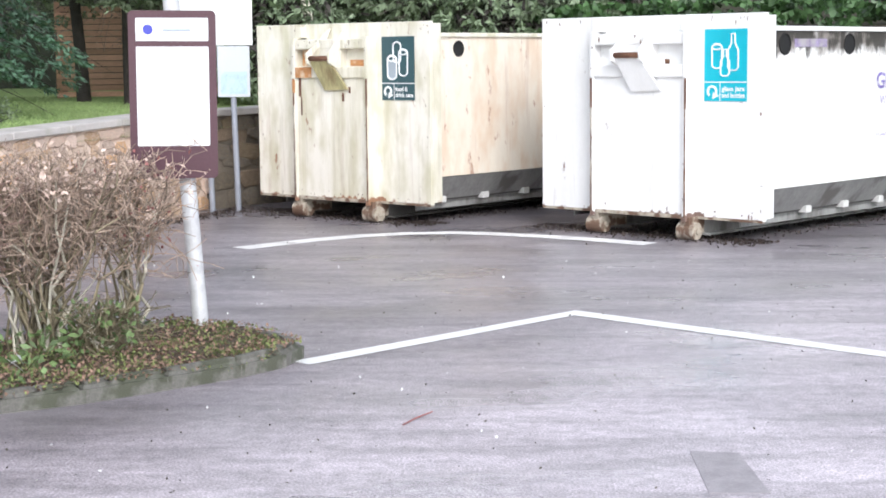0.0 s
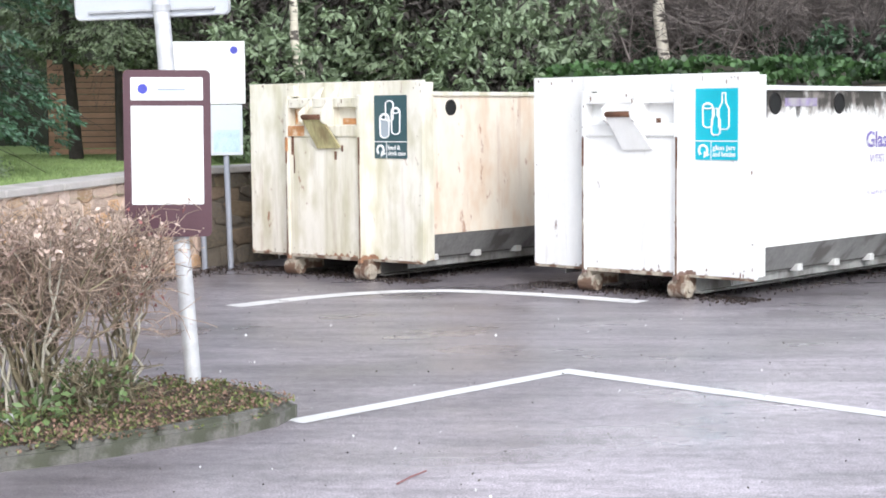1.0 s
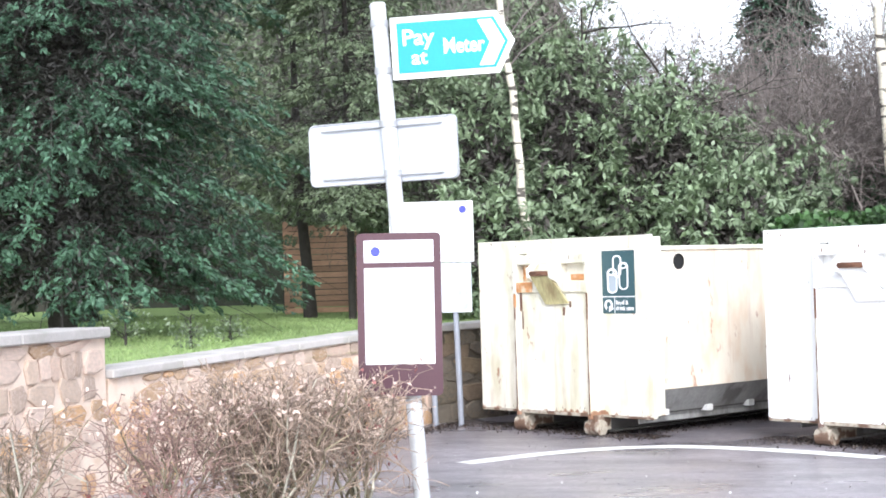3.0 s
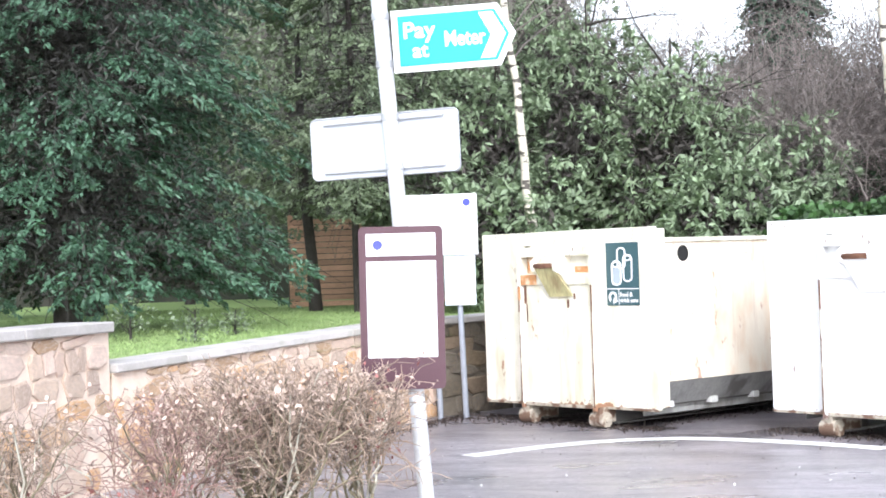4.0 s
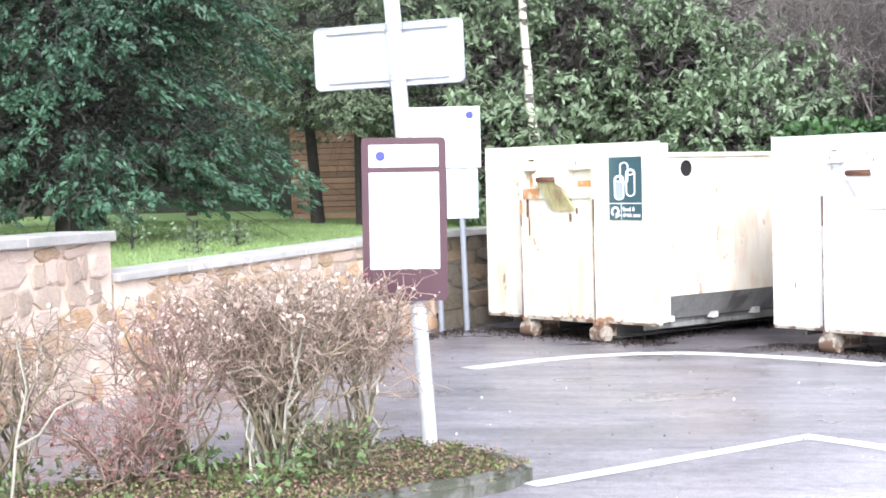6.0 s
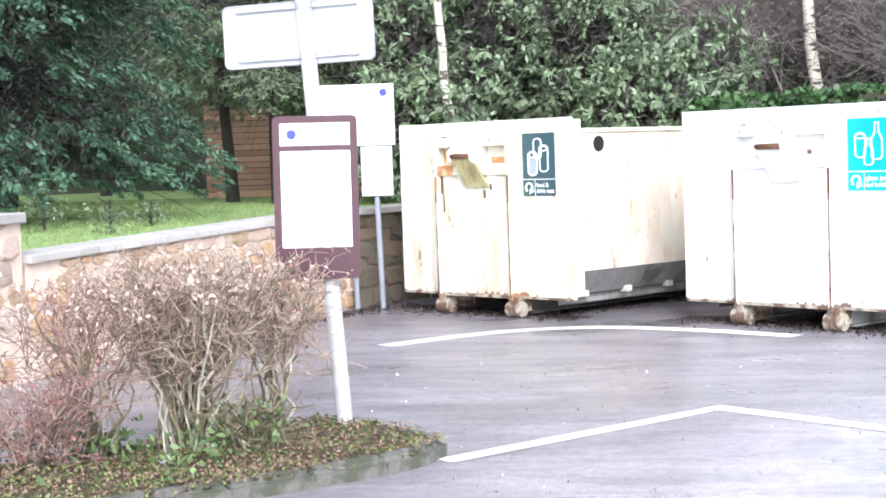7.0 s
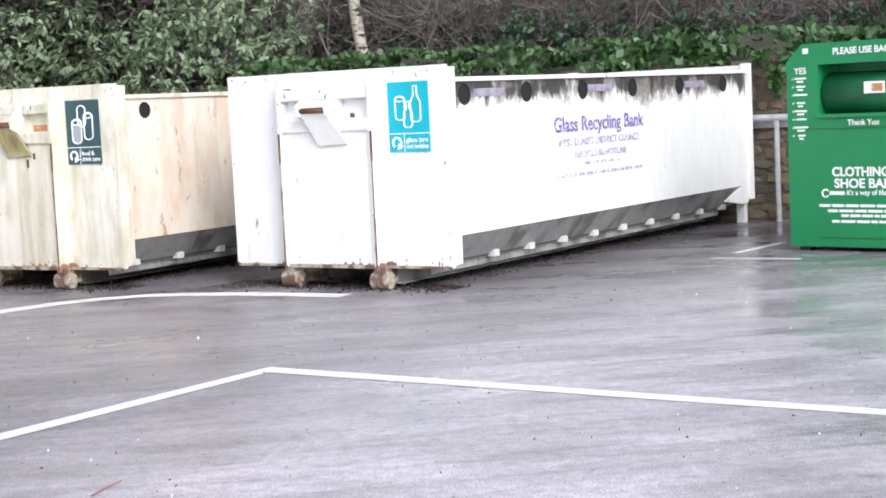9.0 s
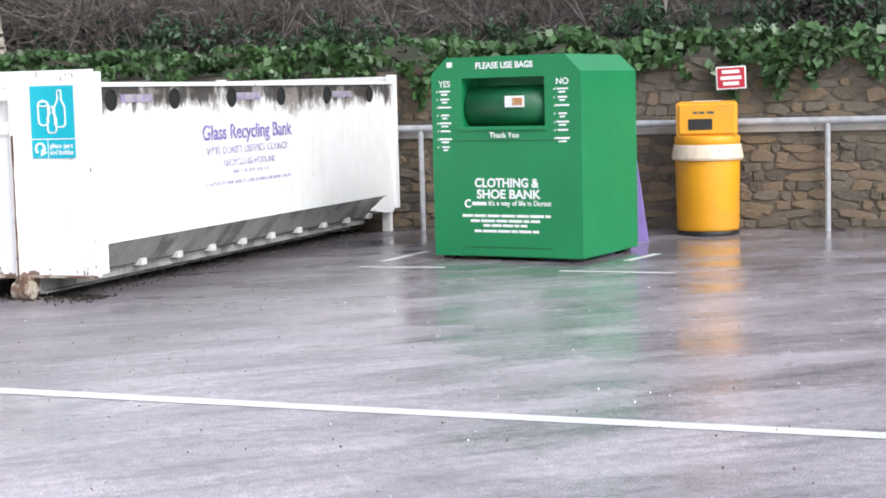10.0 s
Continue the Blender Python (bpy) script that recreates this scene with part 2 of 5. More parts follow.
M = {
    "asphalt": wet_asphalt(),
    "road_paint": mat("road_paint", (0.84, 0.84, 0.83), 0.4, vary=0.06, scale=3, fine=90, second=(0.4, 0.39, 0.39), amount=0.4, patch=(0.66, 0.72)),
    "worn_paint": mat("worn_paint", (0.82, 0.81, 0.8), 0.45, vary=0.12, scale=5, fine=90, second=(0.42, 0.39, 0.4), amount=0.6, patch=(0.56, 0.66)),
    "white_steel": steel_paint("white_steel", (0.84, 0.84, 0.83), (0.7, 0.69, 0.65), (0.13, 0.055, 0.03), 0.2, 0.9, 0.0, 0.655),
    "sooty_steel": steel_paint("sooty_steel", (0.84, 0.84, 0.82), (0.7, 0.7, 0.64), (0.3, 0.2, 0.12), 0.2, 0.3, 0.95),
    "cream_steel": steel_paint("cream_steel", (0.79, 0.76, 0.68), (0.5, 0.47, 0.31), (0.27, 0.12, 0.06), 0.75, 0.9, 0.0, 0.63),
    "cream_side": steel_paint("cream_side", (0.8, 0.73, 0.62), (0.68, 0.48, 0.32), (0.4, 0.2, 0.12), 0.7, 0.75, 0.0, 0.61, 0.2),
    "rust": mat("rust", (0.14, 0.065, 0.038), 0.85, vary=0.5, scale=9, fine=70, bump=0.4, second=(0.34, 0.25, 0.18), amount=0.6),
    "rust_orange": mat("rust_orange", (0.5, 0.24, 0.1), 0.8, vary=0.3, scale=9, fine=70, bump=0.3, second=(0.7, 0.6, 0.45), amount=0.8),
    "stained_plate": mat("stained_plate", (0.42, 0.38, 0.2), 0.6, vary=0.5, scale=9, fine=40, second=(0.2, 0.14, 0.07), amount=0.7, stretch=(1, 1, 0.3), patch=(0.48, 0.6)),
    "rusty_foot": mat("rusty_foot", (0.42, 0.37, 0.3), 0.75, vary=0.4, scale=11, fine=60, bump=0.3, second=(0.12, 0.06, 0.035), amount=0.9, patch=(0.46, 0.56)),
    "grey_steel": mat("grey_steel", (0.33, 0.33, 0.32), 0.55, vary=0.3, scale=5, fine=40, second=(0.13, 0.12, 0.11), amount=0.8, stretch=(1, 1, 0.4)),
    "dark_steel": mat("dark_steel", (0.1, 0.095, 0.09), 0.7, vary=0.3),
    "hole_rubber": mat("hole_rubber", (0.012, 0.012, 0.012), 0.8),
    "lug": mat("lug", (0.7, 0.7, 0.68), 0.5),
    "teal": mat("teal", (0.0, 0.44, 0.56), 0.4, vary=0.06),
    "slate": mat("slate", (0.035, 0.085, 0.1), 0.4, vary=0.08),
    "sooty_purple": mat("sooty_purple", (0.3, 0.25, 0.4), 0.6, vary=0.5, scale=9, second=(0.4, 0.38, 0.38), amount=0.9, patch=(0.42, 0.58)),
    "white_vinyl": mat("white_vinyl", (0.85, 0.86, 0.86), 0.45, vary=0.04),
    "grey_vinyl": mat("grey_vinyl", (0.35, 0.4, 0.45), 0.45, vary=0.04),
    "purple_vinyl": mat("purple_vinyl", (0.21, 0.17, 0.44), 0.5, vary=0.35, scale=14, second=(0.7, 0.68, 0.75), amount=0.7, patch=(0.54, 0.62)),
    "faded_purple": mat("faded_purple", (0.42, 0.37, 0.56), 0.5, vary=0.2, scale=14, second=(0.8, 0.8, 0.82), amount=0.8, patch=(0.48, 0.6)),
    "green_plastic": mat("green_plastic", (0.008, 0.22, 0.075), 0.42, vary=0.12, scale=2.5, fine=30, bump=0.06),
    "green_dark": mat("green_dark", (0.006, 0.11, 0.04), 0.45, vary=0.15),
    "yellow_plastic": mat("yellow_plastic", (0.78, 0.36, 0.012), 0.4, vary=0.08, scale=3, fine=40, bump=0.05, second=(0.6, 0.3, 0.06), amount=0.4),
    "black_plastic": mat("black_plastic", (0.015, 0.015, 0.016), 0.5),
    "bag": mat("bag", (0.8, 0.66, 0.5), 0.3, vary=0.2, scale=14, fine=60, bump=0.6),
    "lilac": mat("lilac", (0.3, 0.22, 0.55), 0.5, vary=0.12),
    "maroon": mat("maroon", (0.075, 0.028, 0.04), 0.42, vary=0.12, scale=5),
    "sign_white": mat("sign_white", (0.8, 0.81, 0.82), 0.4, vary=0.04, scale=3),
    "sign_grey": mat("sign_grey", (0.5, 0.53, 0.57), 0.42, vary=0.07, scale=3, bump=0.03),
    "sign_blue": mat("sign_blue", (0.0, 0.3, 0.52), 0.35, vary=0.05),
    "deep_blue": mat("deep_blue", (0.05, 0.06, 0.4), 0.4),
    "pale_blue": mat("pale_blue", (0.42, 0.56, 0.63), 0.4, vary=0.3, scale=8),
    "red_sign": mat("red_sign", (0.5, 0.02, 0.04), 0.4),
    "galvanised": mat("galvanised", (0.46, 0.47, 0.49), 0.45, metal=0.3, vary=0.15, scale=12, fine=80, second=(0.3, 0.3, 0.31), amount=0.4),
    "pale_post": mat("pale_post", (0.66, 0.67, 0.69), 0.42, metal=0.15, vary=0.15, scale=12, fine=80, second=(0.42, 0.42, 0.42), amount=0.35),
    "grey_pole": mat("grey_pole", (0.3, 0.32, 0.37), 0.5, metal=0.2, vary=0.12),
    "stone": mat("stone", (0.5, 0.37, 0.27), 0.85, vary=0.22, scale=7, fine=55, bump=0.5, dist=0.02, second=(0.62, 0.5, 0.42), amount=0.75, each=0.15, tints=((0.6, 0.42, 0.28), (0.5, 0.34, 0.22), (0.62, 0.48, 0.38), (0.48, 0.37, 0.3), (0.58, 0.36, 0.2), (0.64, 0.5, 0.42), (0.56, 0.42, 0.34))),
    "stone_grey": mat("stone_grey", (0.145, 0.122, 0.094), 0.8, vary=0.35, scale=9, fine=55, bump=0.5, dist=0.02, second=(0.2, 0.15, 0.1), amount=0.7, each=0.25, tints=((0.16, 0.135, 0.1), (0.11, 0.095, 0.08), (0.2, 0.15, 0.095), (0.14, 0.12, 0.095), (0.17, 0.125, 0.085))),
    "mortar": mat("mortar", (0.74, 0.6, 0.5), 0.9, vary=0.16, scale=5, fine=70, bump=0.4, second=(0.62, 0.45, 0.33), amount=0.6),
    "mortar_dark": mat("mortar_dark", (0.155, 0.13, 0.1), 0.9, vary=0.4, scale=5, fine=70, bump=0.4, second=(0.07, 0.06, 0.05), amount=0.7),
    "coping": mat("coping", (0.5, 0.47, 0.45), 0.8, vary=0.2, scale=4, fine=60, bump=0.3, second=(0.34, 0.33, 0.28), amount=0.5, each=0.1),
    "kerb": mat("kerb", (0.17, 0.165, 0.148), 0.85, vary=0.45, scale=9, fine=80, bump=0.5, second=(0.06, 0.068, 0.04), amount=0.8, each=0.15, patch=(0.46, 0.6)),
    "soil": mat("soil", (0.09, 0.065, 0.045), 0.95, vary=0.5, scale=9, fine=60, bump=0.8, dist=0.03, second=(0.1, 0.13, 0.035), amount=0.8),
    "lawn": mat("lawn", (0.25, 0.36, 0.12), 0.9, vary=0.2, scale=1.2, fine=25, bump=0.4, second=(0.3, 0.36, 0.15), amount=0.6),
    "bank": mat("bank", (0.05, 0.045, 0.03), 0.95, vary=0.5, scale=2, fine=20, bump=0.6, second=(0.04, 0.07, 0.02), amount=0.7),
    "far_wood": mat("far_wood", (0.045, 0.05, 0.035), 0.95, vary=0.5, scale=0.6, fine=5, bump=0.3, second=(0.06, 0.05, 0.045), amount=0.8),
    "grass": mat("grass", (0.25, 0.34, 0.13), 0.8, vary=0.2, scale=1.5, island=0.2, bump=0),
    "leaf_dark": mat("leaf_dark", (0.05, 0.1, 0.05), 0.55, vary=0.3, scale=1.5, fine=5, island=0.35, bump=0),
    "leaf_conifer": mat("leaf_conifer", (0.062, 0.125, 0.076), 0.5, vary=0.7, scale=0.7, fine=3, island=0.25, bump=0),
    "leaf_conifer_light": mat("leaf_conifer_light", (0.16, 0.205, 0.12), 0.5, vary=0.4, scale=1.0, fine=4, island=0.25, bump=0),
    "leaf_laurel": mat("leaf_laurel", (0.22, 0.285, 0.175), 0.55, vary=0.38, scale=1.1, fine=4, island=0.22, bump=0),
    # inner crown colours, darkened to imitate the shade between the leaves
    "leaf_inner_shade": mat("leaf_inner_shade", (0.07, 0.062, 0.056), 0.9, vary=0.3, scale=2, island=0.4, bump=0),
    "inner_needle_shade": mat("inner_needle_shade", (0.042, 0.04, 0.036), 0.9, vary=0.3, scale=2, island=0.4, bump=0),
    "leaf_ivy": mat("leaf_ivy", (0.06, 0.125, 0.042), 0.4, vary=0.45, scale=1.6, fine=6, island=0.35, bump=0),
    "leaf_red": mat("leaf_red", (0.3, 0.12, 0.11), 0.6, vary=0.1, island=0.4, bump=0),
    "leaf_dead": mat("leaf_dead", (0.6, 0.47, 0.4), 0.8, vary=0.1, island=0.4, bump=0),
    "leaf_fallen": mat("leaf_fallen", (0.26, 0.165, 0.12), 0.8, vary=0.1, island=0.45, bump=0),
    "dusky_fleck": mat("dusky_fleck", (0.05, 0.036, 0.03), 0.5, vary=0.2, island=0.5, bump=0),
    "weed": mat("weed", (0.125, 0.19, 0.07), 0.6, vary=0.3, scale=4, island=0.45, bump=0),
    "twig": mat("twig", (0.38, 0.29, 0.23), 0.85, vary=0.3, scale=5, island=0.5, bump=0),
    "twig_pale": mat("twig_pale", (0.48, 0.45, 0.37), 0.85, vary=0.35, scale=12, island=0.3, bump=0),
    "moss": mat("moss", (0.2, 0.235, 0.085), 0.85, vary=0.3, scale=3, island=0.3, bump=0),
    "twig_olive": mat("twig_olive", (0.2, 0.17, 0.11), 0.85, vary=0.3, scale=8, island=0.4, bump=0),
    "twig_red": mat("twig_red", (0.33, 0.215, 0.185), 0.8, vary=0.3, scale=8, island=0.4, bump=0),
    "thicket": mat("thicket", (0.2, 0.172, 0.16), 0.9, vary=0.3, scale=2, island=0.4, bump=0),
    "bark": mat("bark", (0.04, 0.034, 0.03), 0.9, vary=0.4, scale=9, fine=40, bump=0.6, dist=0.02),
    "birch": mat("birch", (0.62, 0.57, 0.48), 0.75, vary=0.2, scale=5, fine=30, bump=0.3, second=(0.06, 0.05, 0.045), amount=0.95, stretch=(1, 1, 3), patch=(0.56, 0.6)),
    "fence_wood": mat("fence_wood", (0.52, 0.31, 0.21), 0.8, vary=0.3, scale=4, fine=40, each=0.25, stretch=(0.3, 1, 1)),
    "grit": mat("grit", (0.09, 0.08, 0.06), 0.8, island=0.5, bump=0),
    "repair": mat("repair", (0.33, 0.305, 0.325), 0.5, vary=0.3, scale=9, fine=90, bump=0.4),
    "litter": mat("litter", (0.8, 0.8, 0.8), 0.6),
}


# ---- mesh helpers ----
def finish(name, bm, material, smooth=False):
    me = bpy.data.meshes.new(name)
    bm.normal_update()
    bm.to_mesh(me)
    bm.free()
    me.materials.append(M[material])
    if smooth:
        me.polygons.foreach_set("use_smooth", [True] * len(me.polygons))
    return me


def part(name, bm, material, parent, label="", smooth=False):
    ob = new(name, finish(name, bm, material, smooth))
    ob.parent = parent
    if label:
        ob["label"] = label
    return ob


def thing(name, m, label, category, group="", kind=""):
    ob = new(name)
    ob.empty_display_size = 0.1
    ob.matrix_world = m
    return tagged(ob, label, category, group, kind)


def block(bm, x0, x1, y0, y1, z0, z1, bevel=0.0):
    vs = [bm.verts.new((x, y, z)) for z in (z0, z1) for y in (y0, y1) for x in (x0, x1)]
    fs = [bm.faces.new([vs[i] for i in q]) for q in ((0, 2, 3, 1), (4, 5, 7, 6), (0, 1, 5, 4), (2, 6, 7, 3), (0, 4, 6, 2), (1, 3, 7, 5))]
    if bevel:
        es = list({e for f in fs for e in f.edges})
        bmesh.ops.bevel(bm, geom=es, offset=bevel, segments=2, affect="EDGES", profile=0.6)
    return bm


def box(*a, bevel=0.004):
    return block(bmesh.new(), *a, bevel=bevel)


def tube(bm, p0, p1, r0, r1=None, n=12, caps=True):
    p0, p1 = Vector(p0), Vector(p1)
    r1 = r0 if r1 is None else r1
    q = (p1 - p0).to_track_quat("Z", "Y")
    a = [[bm.verts.new(p + q @ Vector((r * math.cos(2 * math.pi * i / n), r * math.sin(2 * math.pi * i / n), 0))) for i in range(n)] for p, r in ((p0, r0), (p1, r1))]
    for i in range(n):
        bm.faces.new((a[0][i], a[0][(i + 1) % n], a[1][(i + 1) % n], a[1][i]))
    if caps:
        bm.faces.new(a[0][::-1])
        bm.faces.new(a[1])
    return bm


def lathe(bm, rows, n=32, close=True):
    """Rows of (radius, height)."""
    rings = [[bm.verts.new((r * math.cos(2 * math.pi * i / n), r * math.sin(2 * math.pi * i / n), z)) for i in range(n)] for r, z in rows]
    for a, b in zip(rings, rings[1:]):
        for i in range(n):
            bm.faces.new((a[i], a[(i + 1) % n], b[(i + 1) % n], b[i]))
    if close:
        bm.faces.new(rings[0][::-1])
        bm.faces.new(rings[-1])
    return bm


def prism(bm, outline, y0, y1):
    """An outline in x and z, pushed from y0 to y1."""
    a = [bm.verts.new((x, y0, z)) for x, z in outline]
    b = [bm.verts.new((x, y1, z)) for x, z in outline]
    bm.faces.new(a)
    bm.faces.new(b[::-1])
    for i in range(len(a)):
        j = (i + 1) % len(a)
        bm.faces.new((a[j], a[i], b[i], b[j]))
    bmesh.ops.recalc_face_normals(bm, faces=bm.faces)
    return bm


def rounded(x0, x1, z0, z1, r, n=5):
    out = []
    for cx, cz, a0 in ((x1 - r, z1 - r, 0), (x0 + r, z1 - r, 90), (x0 + r, z0 + r, 180), (x1 - r, z0 + r, 270)):
        out += [(cx + r * math.cos(radians(a0 + 90 * i / n)), cz + r * math.sin(radians(a0 + 90 * i / n))) for i in range(n + 1)]
    return out


def wire(points, r, parent, name, material, cyclic=False, label=""):
    """A bent round wire or drawn line through points."""
    cu = bpy.data.curves.new(name, "CURVE")
    cu.dimensions, cu.bevel_depth, cu.bevel_resolution = "3D", r, 1
    sp = cu.splines.new("POLY")
    sp.points.add(len(points) - 1)
    for p, q in zip(sp.points, points):
        p.co = (*q, 1)
    sp.use_cyclic_u = cyclic
    cu.materials.append(M[material])
    ob = new(name, cu)
    ob.parent = parent
    if label:
        ob["label"] = label
    return ob


def lettering(text, x, y, z, size, material, parent, width=None, align="LEFT", name="lettering", bold=0.018):
    """Words standing upright on a face that looks along -y."""
    cu = bpy.data.curves.new(name, "FONT")
    cu.body, cu.size, cu.extrude, cu.align_x = text, size, 0.001, align
    cu.offset = size * bold
    cu.materials.append(M[material])
    ob = new(name, cu)
    ob.parent = parent
    ob.matrix_local = pose(x, y, z, 90, 0, 0)
    if width:
        bpy.context.view_layer.update()
        ob.scale.x = width / max(ob.dimensions.x, 1e-4)
    return ob


def mesh_from(name, verts, faces, material, parent=None, smooth=False):
    me = bpy.data.meshes.new(name)
    verts, faces = np.asarray(verts, np.float32), np.asarray(faces, np.int32)
    k = faces.shape[1]
    me.vertices.add(len(verts))
    me.vertices.foreach_set("co", verts.ravel())
    me.loops.add(faces.size)
    me.loops.foreach_set("vertex_index", faces.ravel())
    me.polygons.add(len(faces))
    me.polygons.foreach_set("loop_start", np.arange(0, faces.size, k, dtype=np.int32))
    me.polygons.foreach_set("loop_total", np.full(len(faces), k, np.int32))
    if smooth:
        me.polygons.foreach_set("use_smooth", np.ones(len(faces), bool))
    me.update(calc_edges=True)
    me.validate()
    me.materials.append(M[material])
    ob = new(name, me)
    ob.parent = parent
    return ob


def leaf_mesh(name, centres, length, width, material, parent, rng, up=0.4, along=None, spread=1.0):
    """Folded four-cornered leaves at the centres; they hang or rise as 'along' says."""
    n = len(centres)
    c = np.asarray(centres)
    d = rng.normal(size=(n, 3)) * spread
    if along is not None:
        d = d + along
    d /= np.linalg.norm(d, axis=1)[:, None] + 1e-9
    w = rng.normal(size=(n, 3)) + np.array([0, 0, up])
    s = np.cross(d, w)
    s /= np.linalg.norm(s, axis=1)[:, None] + 1e-9
    nn = np.cross(s, d)
    L = (length * rng.uniform(0.6, 1.4, n))[:, None]
    Wd = (width * rng.uniform(0.6, 1.4, n))[:, None]
    v = np.stack([c - d * L * 0.5, c + s * Wd * 0.5 + nn * Wd * 0.15, c + d * L * 0.5, c - s * Wd * 0.5 + nn * Wd * 0.15], 1).reshape(-1, 3)
    f = np.arange(4 * n).reshape(-1, 4)
    return mesh_from(name, v, f, material, parent)


def stick_mesh(name, segs, material, parent, sides=4):
    """Tapered sticks: rows of p0, p1, r0, r1."""
    s = np.array([[*a, *b, r, q] for a, b, r, q in segs], float)
    p0, p1, r0, r1 = s[:, :3], s[:, 3:6], s[:, 6], s[:, 7]
    d = p1 - p0
    d /= np.linalg.norm(d, axis=1)[:, None] + 1e-9
    ref = np.where(np.abs(d[:, 2:3]) < 0.9, np.array([[0, 0, 1.0]]), np.array([[1.0, 0, 0]]))
    a = np.cross(d, ref)
    a /= np.linalg.norm(a, axis=1)[:, None] + 1e-9
    b = np.cross(d, a)
    ring = []
    for p, r in ((p0, r0), (p1, r1)):
        for k in range(sides):
            t = 2 * math.pi * k / sides
            ring.append(p + (a * math.cos(t) + b * math.sin(t)) * r[:, None])
    v = np.stack(ring, 1).reshape(-1, 3)
    base = (np.arange(len(s)) * 2 * sides)[:, None]
    f = np.concatenate([base + np.array([k, (k + 1) % sides, sides + (k + 1) % sides, sides + k]) for k in range(sides)], 0)
    return mesh_from(name, v, f, material, parent, True)


def chain_mesh(name, points, radii, material, parent, sides=10):
    """One tapering round limb through points."""
    bm = bmesh.new()
    rings = []
    for i, p in enumerate(points):
        d = Vector(points[min(i + 1, len(points) - 1)]) - Vector(points[max(i - 1, 0)])
        q = d.to_track_quat("Z", "Y")
        rings.append([bm.verts.new(Vector(p) + q @ Vector((radii[i] * math.cos(2 * math.pi * k / sides), radii[i] * math.sin(2 * math.pi * k / sides), 0))) for k in range(sides)])
    for a, b in zip(rings, rings[1:]):
        for k in range(sides):
            bm.faces.new((a[k], a[(k + 1) % sides], b[(k + 1) % sides], b[k]))
    return part(name, bm, material, parent, smooth=True)


def grow(rng, p, d, length, r, depth, out, bend=0.25, steps=4, kids=3, droop=0.0, spread=0.7):
    """A wandering branch with side branches, added to out."""
    p, d = np.array(p, float), np.array(d, float)
    for i in range(steps):
        d = d + rng.normal(size=3) * bend + np.array([0, 0, -droop])
        d /= np.linalg.norm(d)
        q = p + d * length / steps
        ra, rb = r * (1 - 0.7 * i / steps), r * (1 - 0.7 * (i + 1) / steps)
        out.append((tuple(p), tuple(q), ra, rb))
        if depth and i >= 1:
            for _ in range(kids if i > 1 else max(1, kids - 1)):
                e = d + rng.normal(size=3) * spread
                grow(rng, q, e / np.linalg.norm(e), length * rng.uniform(0.35, 0.6), rb * 0.65, depth - 1, out, bend, max(2, steps - 1), kids, droop, spread)
        p = q
    return out


# ---- ground ----
def turn2(a):
    return math.cos(radians(a)), math.sin(radians(a))


bm = bmesh.new()
for x0, x1, y0, y1 in ((-400, 400, -400, 400),):
    vs = [bm.verts.new(p) for p in ((x0, y0, 0), (x1, y0, 0), (x1, y1, 0), (x0, y1, 0))]
    bm.faces.new(vs)
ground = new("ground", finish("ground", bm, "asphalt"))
tagged(ground, "wet grey asphalt car park surface with tyre streaks", "ground", kind="structure")


def stripe(points, width, material, label, z=0.003):
    """A painted line along points on the ground."""
    bm = bmesh.new()
    p = [Vector((*q, z)) for q in points]
    rows = []
    for i, q in enumerate(p):
        d = (p[min(i + 1, len(p) - 1)] - p[max(i - 1, 0)]).normalized()
        s = Vector((-d.y, d.x, 0))
        if 0 < i < len(p) - 1:
            a, b = (q - p[i - 1]).normalized(), (p[i + 1] - q).normalized()
            s = s / max(0.4, math.cos(a.angle(b) / 2))
        rows.append((bm.verts.new(q + s * width / 2), bm.verts.new(q - s * width / 2)))
    for a, b in zip(rows, rows[1:]):
        bm.faces.new((a[0], a[1], b[1], b[0]))
    bmesh.ops.recalc_face_normals(bm, faces=bm.faces)
    if bm.faces[0].normal.z < 0:
        bmesh.ops.reverse_faces(bm, faces=bm.faces)
    ob = new("road_marking", finish("road_marking", bm, material))
    return tagged(ob, label, "road marking", "painted lines on the car park", "structure")


stripe(((-1.23, 8.28), (0.23, 9.93), (2.36, 8.05), (4.6, 6.12), (6.5, 4.5)), 0.145, "road_paint", "crisp white painted bay line bending at a corner")
stripe([(-2.48, 13.4), (-1.95, 14.0), (-1.55, 14.33), (-1.15, 14.5), (-0.75, 14.55), (-0.4, 14.45), (0.07, 14.22), (0.5, 13.95), (0.95, 13.6)], 0.23, "worn_paint", "worn white curved line painted before the containers")
for a, b in (((4.5, 14.8), (5.2, 14.28)), ((4.85, 15.15), (5.6, 15.9)), ((5.99, 13.42), (6.8, 12.7)), ((6.9, 13.87), (7.45, 14.3))):
    stripe((a, b), 0.09, "worn_paint", "short faded white line beside the clothing bank")
bm = bmesh.new()
prism(bm, [(-0.11, -0.09), (0.11, -0.09), (0.11, 0.09), (-0.11, 0.09)], 0, 0.005)
patch_ob = new("tar_patch", finish("tar_patch", bm, "dark_steel"))
patch_ob.matrix_world = pose(2.38, 7.98, 0.0, -90, 0, -41)
patch_ob.scale = (1.0, 1.0, 0.25)
tagged(patch_ob, "thin dark tar seam beside the white line", "tar patch", kind="structure")


